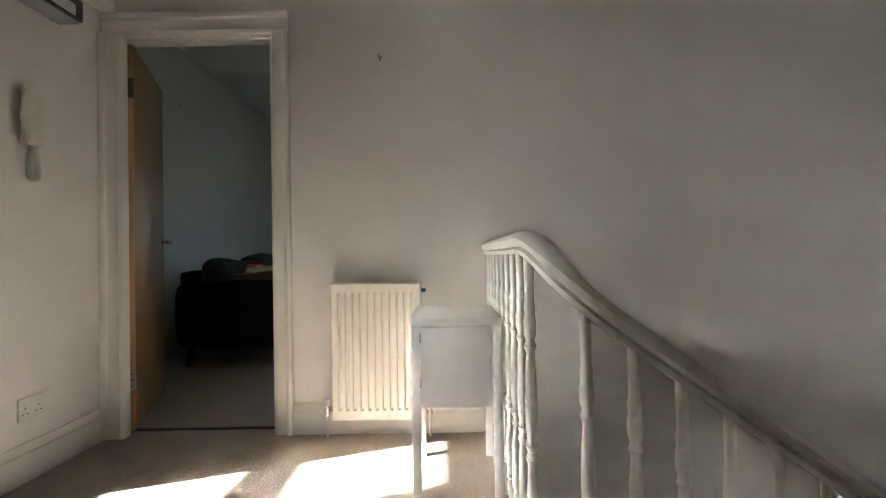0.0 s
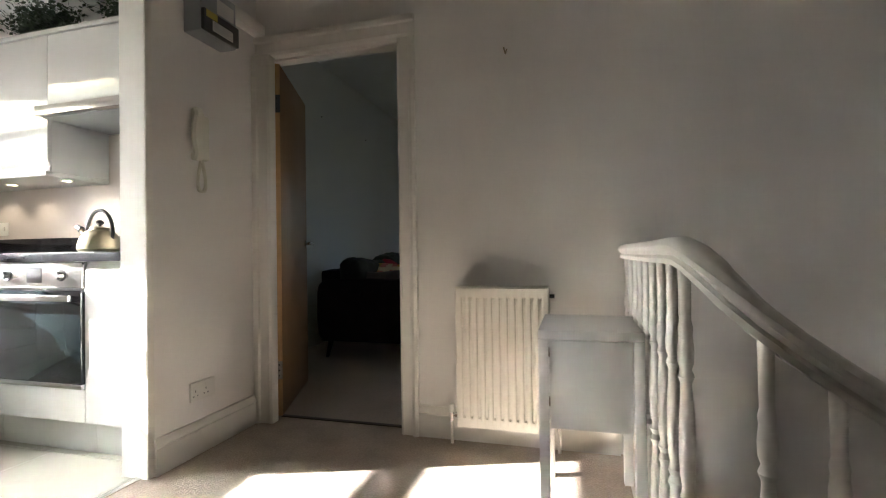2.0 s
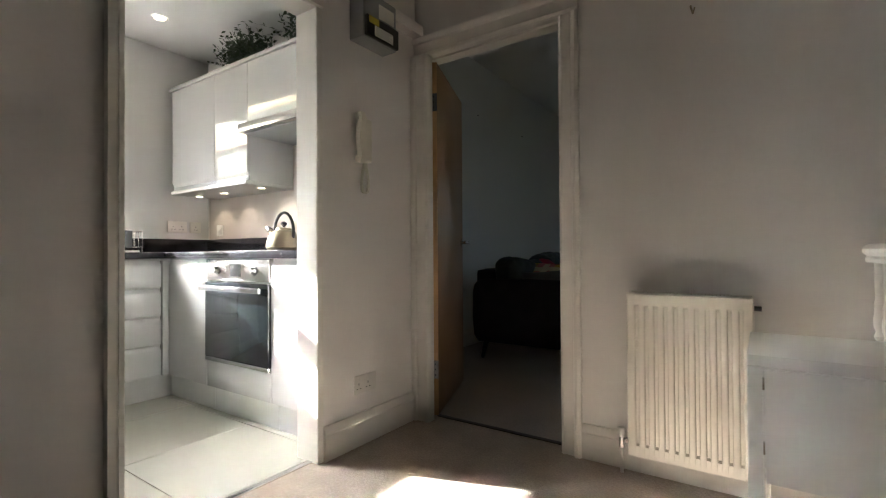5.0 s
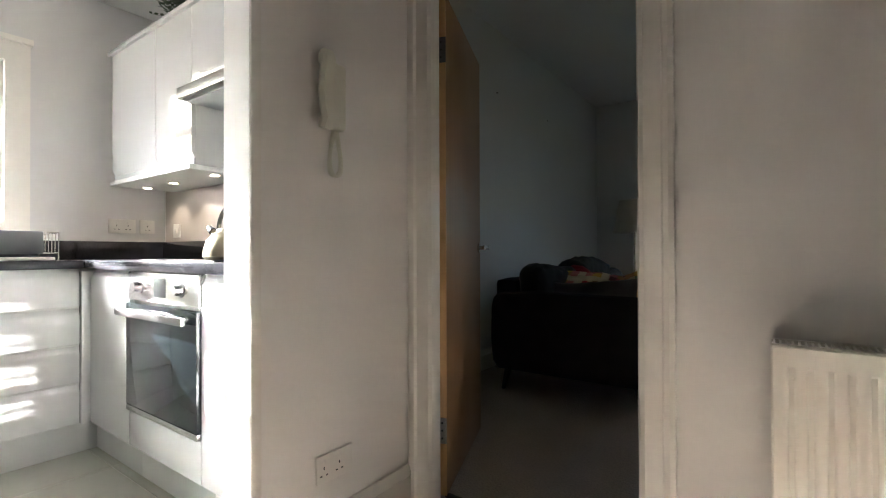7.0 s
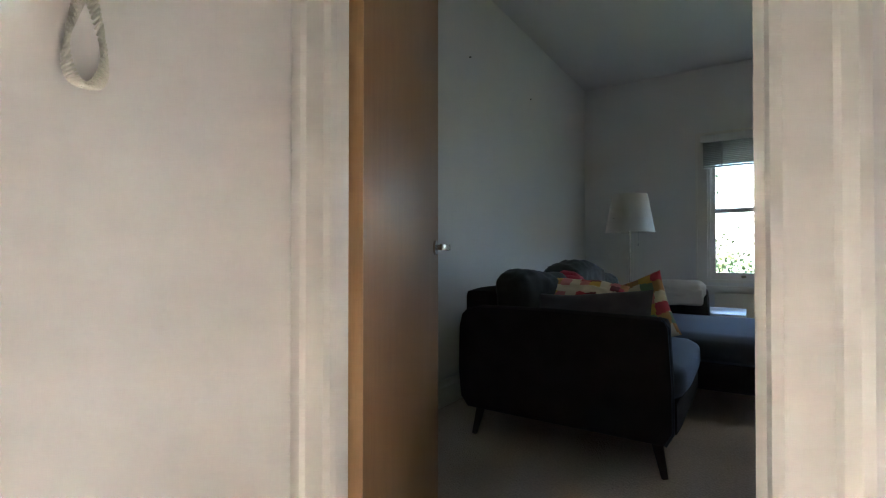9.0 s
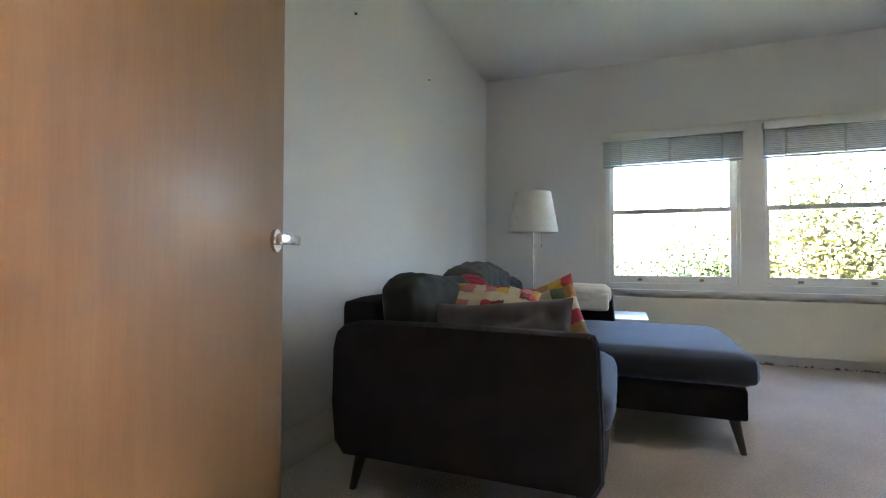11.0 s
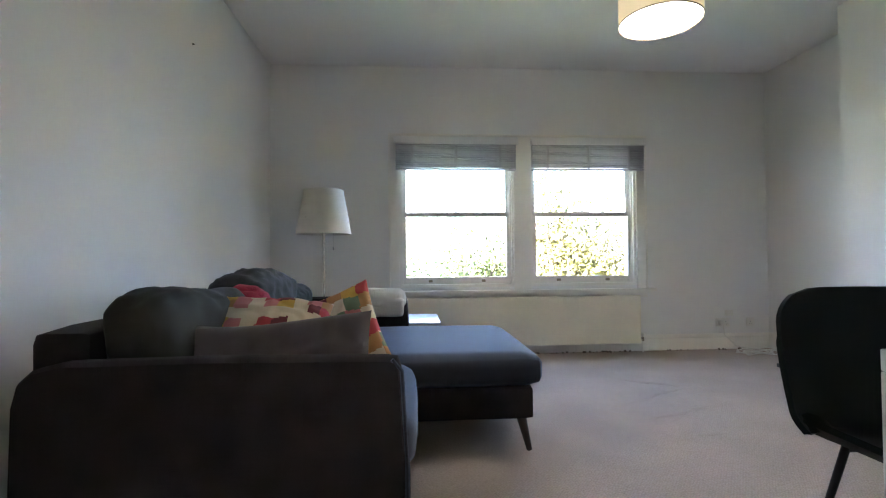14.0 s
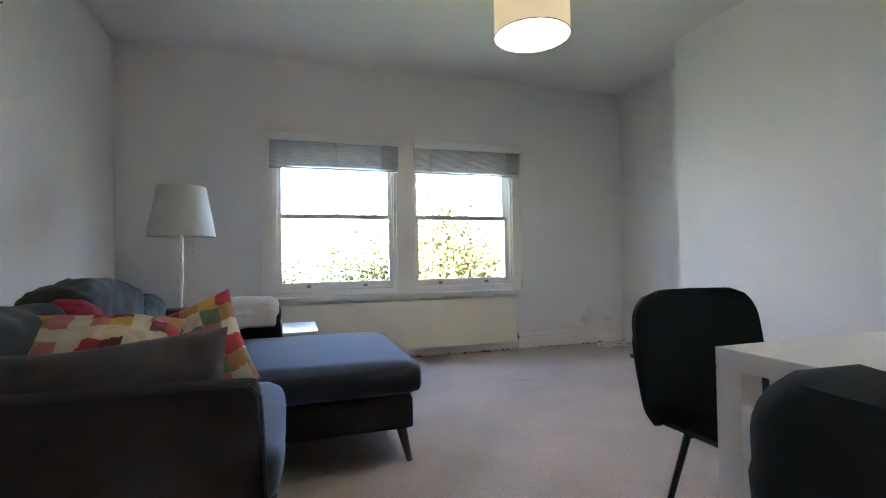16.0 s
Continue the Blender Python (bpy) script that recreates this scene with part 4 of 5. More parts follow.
# ---- sash windows ----
def sash_window(name, axis, pos, a0, a1, z0, z1, zmeet, inward, rail=0.02, label=""):
    """A sliding sash window in a wall at pos across axis; inward is the sign of the way into the room."""
    th = structure(name, boxed(0, 0, 0, 0.001, 0.001, 0.001), M_GLOSSW, label, "window")

    def put(nm, u0, u1, d0, d1, zz0, zz1, mat=M_GLOSSW, bevel=0.002, parent=None):
        lo, hi = sorted((pos - inward * d0, pos - inward * d1))
        bm = boxed(u0, lo, zz0, u1, hi, zz1, bevel, 1) if axis == "y" else boxed(lo, u0, zz0, hi, u1, zz1, bevel, 1)
        return part(nm, bm, mat, parent or th)

    me = put("window_frame", a0, a0 + 0.03, 0.0, 0.16, z0, z1)
    put("window_frame", a1 - 0.03, a1, 0.0, 0.16, z0, z1)
    put("window_frame", a0 + 0.03, a1 - 0.03, 0.0, 0.16, z1 - 0.03, z1)
    put("window_frame", a0 + 0.03, a1 - 0.03, 0.0, 0.16, z0, z0 + 0.03)
    for d in (0.04, 0.085):
        put("bead", a0 + 0.03, a0 + 0.042, d - 0.012, d - 0.003, z0 + 0.03, z1 - 0.03)
        put("bead", a1 - 0.042, a1 - 0.03, d - 0.012, d - 0.003, z0 + 0.03, z1 - 0.03)
    st = 0.042
    lower = put("lower_sash", a0 + 0.031, a0 + 0.031 + st, 0.04, 0.075, z0 + 0.031, zmeet + 0.022)
    put("stile", a1 - 0.031 - st, a1 - 0.031, 0.04, 0.075, z0 + 0.031, zmeet + 0.022, parent=lower)
    put("bottom_rail", a0 + 0.031 + st, a1 - 0.031 - st, 0.04, 0.075, z0 + 0.031, z0 + 0.1, parent=lower)
    put("meeting_rail", a0 + 0.031 + st, a1 - 0.031 - st, 0.04, 0.075, zmeet - rail, zmeet + rail + 0.002, parent=lower)
    g = put("pane", a0 + 0.031 + st - 0.004, a1 - 0.031 - st + 0.004, 0.055, 0.059, z0 + 0.095, zmeet - 0.014, M_GLASS, 0, lower)
    g.visible_shadow = False
    upper = put("upper_sash", a0 + 0.031, a0 + 0.031 + st, 0.085, 0.12, zmeet - 0.018, z1 - 0.031)
    put("stile", a1 - 0.031 - st, a1 - 0.031, 0.085, 0.12, zmeet - 0.018, z1 - 0.031, parent=upper)
    put("top_rail", a0 + 0.031 + st, a1 - 0.031 - st, 0.085, 0.12, z1 - 0.08, z1 - 0.031, parent=upper)
    put("meeting_rail", a0 + 0.031 + st, a1 - 0.031 - st, 0.085, 0.12, zmeet - rail, zmeet + rail, parent=upper)
    g = put("pane", a0 + 0.031 + st - 0.004, a1 - 0.031 - st + 0.004, 0.10, 0.104, zmeet + 0.014, z1 - 0.076, M_GLASS, 0, upper)
    g.visible_shadow = False
    # horns, lifts and catch
    for u in (a0 + 0.034, a1 - 0.034 - 0.036):
        put("horn", u, u + 0.036, 0.088, 0.117, zmeet - 0.07, zmeet - 0.019, bevel=0.008, parent=upper)
    w = a1 - a0
    for f in (0.27, 0.73):
        c = a0 + w * f
        put("sash_lift", c - 0.02, c + 0.02, 0.018, 0.04, z0 + 0.05, z0 + 0.075, M_BRASS, 0.004, lower)
    c = (a0 + a1) / 2
    put("sash_catch", c - 0.03, c + 0.03, 0.03, 0.06, zmeet + 0.022, zmeet + 0.034, M_STEEL, 0.004, lower)
    return th


SHIFT = ROOM
sash_window("window_1", "y", YW, W1[0], W1[1], WZ0, WZ1, 1.40, -1, label="white painted timber sash window with a raised blind")
sash_window("window_2", "y", YW, W2[0], W2[1], WZ0, WZ1, 1.40, -1, label="white painted timber sash window with a raised blind")
SHIFT = Vector((0, 0, 0))
sash_window("window_3", "x", KX0 - 0.04, KW[0], KW[1], KW[2], KW[3], 1.55, 1, 0.04, label="white painted timber sash window over the worktop")
# window casings
SHIFT = ROOM
structure("trim_window_living", wall_boxes((W1[0] - 0.10, YW - 0.022, WZ0 - 0.03, W1[0] + 0.004, YW, 2.20), (W2[1] - 0.004, YW - 0.022, WZ0 - 0.03, W2[1] + 0.10, YW, 2.20), (W1[0] + 0.004, YW - 0.022, WZ1 - 0.004, W2[1] - 0.004, YW, 2.20), (W1[1] - 0.004, YW - 0.022, WZ0 - 0.03, W2[0] + 0.004, YW, WZ1 - 0.004), (W1[0] - 0.10, YW - 0.034, WZ0 - 0.03, W1[0] - 0.085, YW - 0.022, 2.20), (W2[1] + 0.085, YW - 0.034, WZ0 - 0.03, W2[1] + 0.10, YW - 0.022, 2.20), (W1[0] - 0.085, YW - 0.034, 2.186, W2[1] + 0.085, YW - 0.022, 2.20)), M_GLOSSW, "white painted moulded window casing", "window casing")
structure("sill_living", wall_boxes((W1[0] - 0.13, YW - 0.095, WZ0 - 0.060, W2[1] + 0.16, YW + 0.02, WZ0 - 0.03), (W1[0] - 0.11, YW - 0.06, WZ0 - 0.076, W2[1] + 0.13, YW, WZ0 - 0.060), (W1[0] - 0.09, YW - 0.03, WZ0 - 0.12, W2[1] + 0.09, YW, WZ0 - 0.076)), M_GLOSSW, "white painted window board", "window sill")
SHIFT = Vector((0, 0, 0))
structure("trim_window_kitchen", wall_boxes((KX0, KW[1] - 0.004, KW[2] - 0.06, KX0 + 0.02, KW[1] + 0.10, KW[3] + 0.1), (KX0, KW[0] - 0.1, KW[2] - 0.06, KX0 + 0.02, KW[0] + 0.004, KW[3] + 0.1), (KX0, KW[0] + 0.004, KW[3] - 0.004, KX0 + 0.02, KW[1] - 0.004, KW[3] + 0.1), (KX0, KW[0] - 0.11, KW[3] + 0.1, KX0 + 0.035, KW[1] + 0.11, KW[3] + 0.13), (KX0, KW[0] + 0.004, KW[2] - 0.06, KX0 + 0.045, KW[1] - 0.004, KW[2] - 0.002)), M_GLOSSW, "white painted moulded window casing", "window casing")
structure("trim_reveal_kitchen", wall_boxes((KX0 - 0.039, KW[1], KW[2], KX0 - 0.001, KW[1] + 0.01, KW[3])), M_GLOSSW, "white painted window reveal", "window casing")


# ---- blinds ----
SHIFT = ROOM

def blind(x0, x1, label):
    b = thing("venetian_blind", ((x0 + x1) / 2, 7.28, 2.14), label, "blind", "blinds over the sash windows")
    part("head_rail", boxed(x0 - 0.004, 7.225, 2.085, x1 + 0.004, 7.295, 2.140, 0.003), M_WHITE, b)
    part("valance", boxed(x0 - 0.012, 7.205, 2.078, x1 + 0.012, 7.2225, 2.150, 0.003), M_WHITE, b, "plain white valance strip")
    slat = None
    n = 13
    for i in range(n):
        z = 2.078 - 0.018 * i
        if slat is None:
            s = part("slat", boxed(x0 + 0.004, 7.24, z - 0.005, x1 - 0.004, 7.29, z + 0.005), M_BLIND, b)
            slat, zz = s.data, z
        else:
            s = new("slat", slat)
            s.parent = b
            s.location = (random.uniform(-0.001, 0.001), random.uniform(-0.002, 0.002), z - zz)
    zb = 2.078 - 0.018 * n
    part("bottom_rail", boxed(x0 + 0.003, 7.238, zb - 0.012, x1 - 0.003, 7.292, zb + 0.002, 0.003), M_BLIND, b)
    for f in (0.14, 0.5, 0.86):
        x = x0 + (x1 - x0) * f
        part("tape", boxed(x - 0.009, 7.2365, zb - 0.008, x + 0.009, 7.2385, 2.085), M_BLIND, b, "grey ladder tape")
    return b


blind(-1.30, -0.10, "grey venetian blind pulled up over a sash window")
blind(0.055, 1.21, "grey venetian blind pulled up over a sash window")

# ---- living room: long radiator ----
lr = radiator(-1.20, 1.14, 0.095, 0.57, 7.215, YW, 0.037, "long cream panel radiator under the living room windows", False, M_RADC)
rad_valve(lr, 1.175, 7.26, 0.14, 1)
th = thing("loose_plaster", (0.0, 7.29, 0.0), "crumbled dark plaster along the foot of the wall", "debris")
bm = bmesh.new()
for i in range(60):
    x = random.uniform(-0.2, 1.1) if i < 45 else random.uniform(1.3, 2.3)
    r = random.uniform(0.004, 0.014)
    bmesh.ops.create_icosphere(bm, subdivisions=1, radius=r, matrix=Matrix.Translation((x, 7.297 - random.uniform(0.0, 0.03), r * 0.6)))
part("crumbs", bm, M_MUD, th)
tagged(th, kind="stuff")


# ---- soft furniture ----
def soft_box(x0, y0, z0, x1, y1, z1, r=0.05, puff=0.02, wrinkle=0.004, cuts=14, seed=0.0, taper=None):
    bm = bmesh.new()
    bmesh.ops.create_cube(bm, size=2)
    bmesh.ops.subdivide_edges(bm, edges=bm.edges[:], cuts=cuts, use_grid_fill=True)
    c = Vector(((x0 + x1) / 2, (y0 + y1) / 2, (z0 + z1) / 2))
    h = Vector(((x1 - x0) / 2, (y1 - y0) / 2, (z1 - z0) / 2))
    r = min(r, *h)
    for v in bm.verts:
        n = Vector(v.co)
        p = Vector((n.x * h.x, n.y * h.y, n.z * h.z))
        q = Vector([max(-(h[i] - r), min(h[i] - r, p[i])) for i in range(3)])
        d = p - q
        if d.length > 1e-6:
            p = q + d.normalized() * r
        fx, fy, fz = (1 - n.x ** 4), (1 - n.y ** 4), (1 - n.z ** 4)
        p.x += puff * n.x * fy * fz * (abs(n.x) > 0.98)
        p.y += puff * n.y * fx * fz * (abs(n.y) > 0.98)
        p.z += puff * n.z * fx * fy * (abs(n.z) > 0.98)
        w = noise.noise(Vector((p.x * 5 + seed, p.y * 5, p.z * 5))) + 0.6 * noise.noise(Vector((p.x * 13, p.y * 13 + seed, p.z * 13))) + 0.35 * noise.noise(Vector((p.x * 30, p.y * 22 + seed, p.z * 30)))
        p += p.normalized() * w * wrinkle
        v.co = c + p
    if taper:
        taper(bm)
    return bm


def pillow_bm(w, h, t, seed, cells=16):
    """A stuffed square cushion lying in x and z, t thick in y, seam round its edge."""
    bm = bmesh.new()
    grids = []
    for s in (1, -1):
        g = []
        for j in range(cells + 1):
            row = []
            for i in range(cells + 1):
                u, v = 2 * i / cells - 1, 2 * j / cells - 1
                k = (max(0, 1 - u ** 2) * max(0, 1 - v ** 2)) ** 0.45
                pin = 1 - 0.07 * (1 - abs(u) ** 2) * abs(v) ** 3 - 0.0
                pin2 = 1 - 0.07 * (1 - abs(v) ** 2) * abs(u) ** 3
                wr = 0.012 * noise.noise(Vector((u * 2.5 + seed, v * 2.5, s)))
                row.append(bm.verts.new((u * w / 2 * pin2, s * (t / 2 * k) + wr * k, v * h / 2 * pin)))
            g.append(row)
        grids.append(g)
    for s, g in zip((1, -1), grids):
        for j in range(cells):
            for i in range(cells):
                f = (g[j][i], g[j][i + 1], g[j + 1][i + 1], g[j + 1][i])
                bm.faces.new(f if s < 0 else f[::-1])
    bmesh.ops.remove_doubles(bm, verts=bm.verts[:], dist=0.0008)
    return bm


sofa = thing("corner_sofa", (-1.7, 5.0, 0.0), "charcoal felt corner sofa, its chaise tinted for blue skylight", "sofa")
SX0, SXA, SY0, SY1 = -2.20, -1.175, 3.98, 6.14


def arm_shape(y0, y1):
    """A slab arm with a rounded back corner and a raked front edge."""
    bm = bmesh.new()
    prof = [(SX0 + 0.05, 0.15), (SXA - 0.02, 0.15), (SXA + 0.012, 0.20), (SXA + 0.012, 0.40), (SXA - 0.002, 0.655), (SXA - 0.012, 0.68), (SXA - 0.04, 0.685), (-1.7, 0.692), (SX0 + 0.12, 0.688), (SX0 + 0.05, 0.672), (SX0 + 0.015, 0.64), (SX0, 0.58), (SX0 - 0.005, 0.35), (SX0 + 0.01, 0.2)]
    rows = []
    for y, k in ((y0, 0.97), (y0 + 0.018, 1.0), (y1 - 0.018, 1.0), (y1, 0.97)):
        cx, cz = -1.69, 0.42
        rows.append([bm.verts.new((cx + (x - cx) * (1 - (1 - k) * 0.5), y, cz + (z - cz) * k)) for x, z in prof])
    for a, b in zip(rows, rows[1:]):
        for i in range(len(prof)):
            bm.faces.new((a[i], a[(i + 1) % len(prof)], b[(i + 1) % len(prof)], b[i]))
    bm.faces.new(rows[0])
    bm.faces.new(rows[-1])
    bmesh.ops.recalc_face_normals(bm, faces=bm.faces[:])
    return bm


for y0, y1 in ((SY0, SY0 + 0.085), (SY1 - 0.12, SY1)):
    part("arm", arm_shape(y0, y1), M_SOFA, sofa)
pip = [(SXA - 0.02, 0.155), (SXA + 0.010, 0.21), (SXA + 0.010, 0.40), (SXA - 0.004, 0.65), (SXA - 0.03, 0.682)]
part("piping", sweep([(x + 0.004, SY0 + 0.005, z) for x, z in pip], circle_outline(0.006, 6), up=(0, 1, 0)), M_SOFASKY, sofa)
part("back_frame", soft_box(SX0, SY0 + 0.06, 0.16, SX0 + 0.17, SY1 - 0.06, 0.77, 0.035, 0.0, 0.002), M_SOFA, sofa)
part("seat_base", soft_box(SX0 + 0.1, SY0 + 0.12, 0.16, SXA + 0.02, SY1 - 0.1, 0.31, 0.02, 0, 0.002), M_SOFA, sofa)
part("seat_cushion", soft_box(-2.0, SY0 + 0.135, 0.30, SXA + 0.032, 4.955, 0.462, 0.055, 0.015, 0.004), M_SOFASKY, sofa)
part("chaise_base", soft_box(-1.3, 4.965, 0.16, -0.545, 6.06, 0.325, 0.025, 0, 0.002), M_SOFA, sofa)
part("chaise_cushion", soft_box(-2.0, 4.96, 0.318, -0.495, 6.075, 0.475, 0.055, 0.014, 0.004, 18), M_SOFASKY, sofa)


def slump(bm):
    for v in bm.verts:
        k = max(0.0, (v.co.z - 0.6) / 0.3)
        v.co.x -= 0.02 * k
        v.co.z -= 0.035 * k * (0.5 + 0.5 * math.sin(v.co.y * 7.0))
        v.co.x += 0.016 * k * noise.noise(Vector((v.co.x * 4, v.co.y * 9, v.co.z * 16)))
        v.co.z += 0.016 * k * noise.noise(Vector((v.co.x * 14, v.co.y * 10, 3.0)))


part("back_cushion", soft_box(-2.03, 4.09, 0.45, -1.855, 4.82, 0.855, 0.045, 0.014, 0.016, 30, 1.3, slump), M_BACK, sofa)
part("back_cushion", soft_box(-2.05, 4.84, 0.45, -1.83, 5.58, 0.895, 0.05, 0.02, 0.020, 30, 4.1, slump), M_BACK, sofa)
part("back_cushion", soft_box(-2.09, 5.59, 0.45, -1.84, 6.01, 0.785, 0.05, 0.02, 0.018, 28, 7.7, slump), M_BACK, sofa)
for x, y, dx, dy in ((-1.24, 4.06, 0.04, -0.03), (-2.1, 4.06, -0.03, -0.03), (-0.60, 5.03, 0.035, -0.03), (-0.60, 5.99, 0.035, 0.03), (-2.1, 6.06, -0.03, 0.03)):
    part("leg", rod(bmesh.new(), (x, y, 0.165), (x + dx, y + dy, 0.0), 0.026, 0.014, 14), M_LEG, sofa)


def scatter(name, label, bm, mats, at, rx, ry, rz, pick=None):
    ob = new(name, mesh_of(name, bm, mats[0]))
    for m in mats[1:]:
        ob.data.materials.append(m)
    if pick:
        for p in ob.data.polygons:
            p.material_index = pick(p.index)
    ob.matrix_world = Matrix.Translation(SHIFT) @ pose(*at, rx, ry, rz)
    return tagged(ob, label, "cushion")


PATCH = [material("patch_" + n, c, 0.9, var=0.08, scale=15, fine=250, bump=0.4) for n, c in (("cream", (0.68, 0.58, 0.40)), ("rose", (0.55, 0.20, 0.19)), ("maroon", (0.16, 0.03, 0.035)), ("mustard", (0.58, 0.36, 0.07)), ("red", (0.45, 0.05, 0.06)), ("sand", (0.42, 0.22, 0.08)), ("sage", (0.16, 0.22, 0.13)))]


def patches(order, cells, rows, cols, wave):
    """Scalloped bands of coloured blocks, each band set off from the last."""
    def pick(k):
        k %= cells * cells
        u, v = (k % cells) / cells, (k // cells) / cells
        band = v * rows + wave * abs(math.sin(math.pi * u * cols * 0.5))
        j = math.floor(band)
        i = math.floor(u * cols + 0.22 * math.sin(5.0 * v + 1.0))
        return order[(i * 5 + j * 3 + (i * j) % 3) % len(order)]
    return pick


def crumple(bm, depth, seed):
    """Soft creases over a stuffed cushion, keeping its seam."""
    for v in bm.verts:
        p = v.co
        k = min(1.0, abs(p.y) / 0.03)
        ridge = 1 - abs(noise.noise(Vector((p.x * 6 + seed, p.z * 6, seed))))
        p.y += math.copysign(depth * k * (ridge ** 3 - 0.5), p.y)
        p.z += 0.012 * noise.noise(Vector((p.x * 5, seed, p.y * 3)))
    return bm


scatter("scatter_cushion", "grey-brown velvet scatter cushion leaning on the sofa arm", crumple(pillow_bm(0.60, 0.42, 0.16, 3.0, 32), 0.018, 3.0), [M_CUSHGREY], (-1.565, 4.225, 0.566), -20, -5, 0)
scatter("patchwork_cushion", "long patchwork cushion in pink, cream and maroon", crumple(pillow_bm(0.50, 0.42, 0.17, 5.0, 60), 0.022, 5.0), PATCH, (-1.72, 4.53, 0.655), -52, 4, 6, patches((0, 1, 4, 0, 5, 3, 0, 2, 1), 60, 7, 9, 0.2))
scatter("patchwork_cushion", "square patchwork cushion in cream, red and mustard", crumple(pillow_bm(0.46, 0.46, 0.16, 8.0, 60), 0.012, 8.0), PATCH, (-1.515, 5.02, 0.578), -28, -24, -4, patches((0, 3, 1, 5, 0, 4, 6, 0, 2), 60, 6, 6, 0.22))
th = thing("red_cushion", (-1.89, 4.88, 0.76), "small crimson knitted cushion tucked on the sofa", "cushion")
part("knit", soft_box(-1.97, 4.80, 0.70, -1.81, 4.95, 0.835, 0.055, 0.01, 0.014, 18, 9.1), M_RED, th)
th = thing("blanket", (-1.38, 6.08, 0.685), "cream fleece blanket folded over the sofa arm", "blanket")
bm = soft_box(-1.60, 5.975, 0.60, -1.195, 6.175, 0.742, 0.05, 0.006, 0.014, 24, 3.3)
for v in bm.verts:
    if v.co.z < 0.68 and abs(v.co.y - 6.08) < 0.062:
        v.co.z = 0.6885
part("upper_fold", bm, M_BLANKET, th)
part("lower_fold", soft_box(-1.60, 5.962, 0.555, -1.205, 6.012, 0.69, 0.022, 0.0, 0.010, 18, 6.3), M_BLANKET, th)

st = thing("side_table", (-1.06, 6.5, 0.0), "low white square side table behind the chaise", "table")
part("top", boxed(-1.35, 6.20, 0.445, -0.93, 6.75, 0.478, 0.002), M_WHITE, st)
for x in (-1.348, -0.982):
    for y in (6.202, 6.698):
        part("leg", boxed(x, y, 0, x + 0.05, y + 0.05, 0.444, 0.002), M_WHITE, st)

# ---- floor lamp ----
LX, LY = -1.86, 6.55
fl = thing("floor_lamp", (LX, LY, 0.0), "floor lamp with a white tapered fabric shade and steel pole", "lamp")
part("base", lathe([(0.0, 0.0), (0.14, 0.0), (0.14, 0.012), (0.13, 0.02), (0.02, 0.024), (0.0, 0.024)], 32, (LX, LY, 0)), M_STEEL, fl)
part("pole", rod(bmesh.new(), (LX, LY, 0.02), (LX, LY, 1.30), 0.011), M_STEEL, fl)
bm = bmesh.new()
seg = 40
for (ra, za), (rb, zb) in (((0.222, 1.165), (0.158, 1.525)), ((0.219, 1.165), (0.155, 1.525))):
    ring = [[bm.verts.new((LX + r * math.cos(2 * math.pi * i / seg), LY + r * math.sin(2 * math.pi * i / seg), z)) for i in range(seg)] for r, z in ((ra, za), (rb, zb))]
    for i in range(seg):
        bm.faces.new((ring[0][i], ring[0][(i + 1) % seg], ring[1][(i + 1) % seg], ring[1][i]))
part("shade", bm, M_SHADE, fl, "white linen shade")
bm = bmesh.new()
for a in range(3):
    rod(bm, (LX, LY, 1.29), (LX + 0.225 * math.cos(a * 2.1), LY + 0.225 * math.sin(a * 2.1), 1.29), 0.002, seg=6)
part("shade_carrier", bm, M_STEEL, fl)
part("pull_cord", rod(bmesh.new(), (LX + 0.08, LY - 0.02, 1.05), (LX + 0.08, LY - 0.02, 1.30), 0.0012, seg=6), M_GREY, fl)
part("cord_bead", rod(bmesh.new(), (LX + 0.08, LY - 0.02, 1.035), (LX + 0.08, LY - 0.02, 1.06), 0.006, seg=8), M_GREY, fl)

# ---- pendant ----
PX, PY, PZ = 0.15, 5.0, 2.175
M_DRUM = bpy.data.materials.new("lit_drum_fabric")
M_DRUM.use_nodes = True
b = M_DRUM.node_tree.nodes["Principled BSDF"]
b.inputs["Base Color"].default_value, b.inputs["Roughness"].default_value = (0.80, 0.73, 0.50, 1), 0.9
b.inputs["Emission Color"].default_value, b.inputs["Emission Strength"].default_value = (1.0, 0.80, 0.40, 1), 0.005
pd = thing("pendant_light", (PX, PY, RZ), "cream drum pendant lamp, switched on, hung from the ceiling", "lamp")
bm = bmesh.new()
for r in (0.202, 0.199):
    ring = [[bm.verts.new((PX + r * math.cos(2 * math.pi * i / 48), PY + r * math.sin(2 * math.pi * i / 48), z)) for i in range(48)] for z in (PZ, PZ + 0.27)]
    for i in range(48):
        bm.faces.new((ring[0][i], ring[0][(i + 1) % 48], ring[1][(i + 1) % 48], ring[1][i]))
part("shade", bm, M_DRUM, pd, "glowing cream fabric drum")
for z in (PZ, PZ + 0.27):
    rim = [(PX + 0.2015 * math.cos(2 * math.pi * i / 48), PY + 0.2015 * math.sin(2 * math.pi * i / 48), z) for i in range(49)]
    part("rim", sweep(rim, circle_outline(0.004, 6)), M_BRASS, pd)
part("diffuser", lathe([(0.0, 0.006), (0.196, 0.006), (0.196, 0.01)], 48, (PX, PY, PZ)), lit("lamp_diffuser", (1.0, 0.93, 0.80), 0.25), pd, "glowing white diffuser disc")
part("cord", rod(bmesh.new(), (PX, PY, PZ + 0.26), (PX, PY, RZ), 0.004, seg=8), M_PLASTIC, pd)
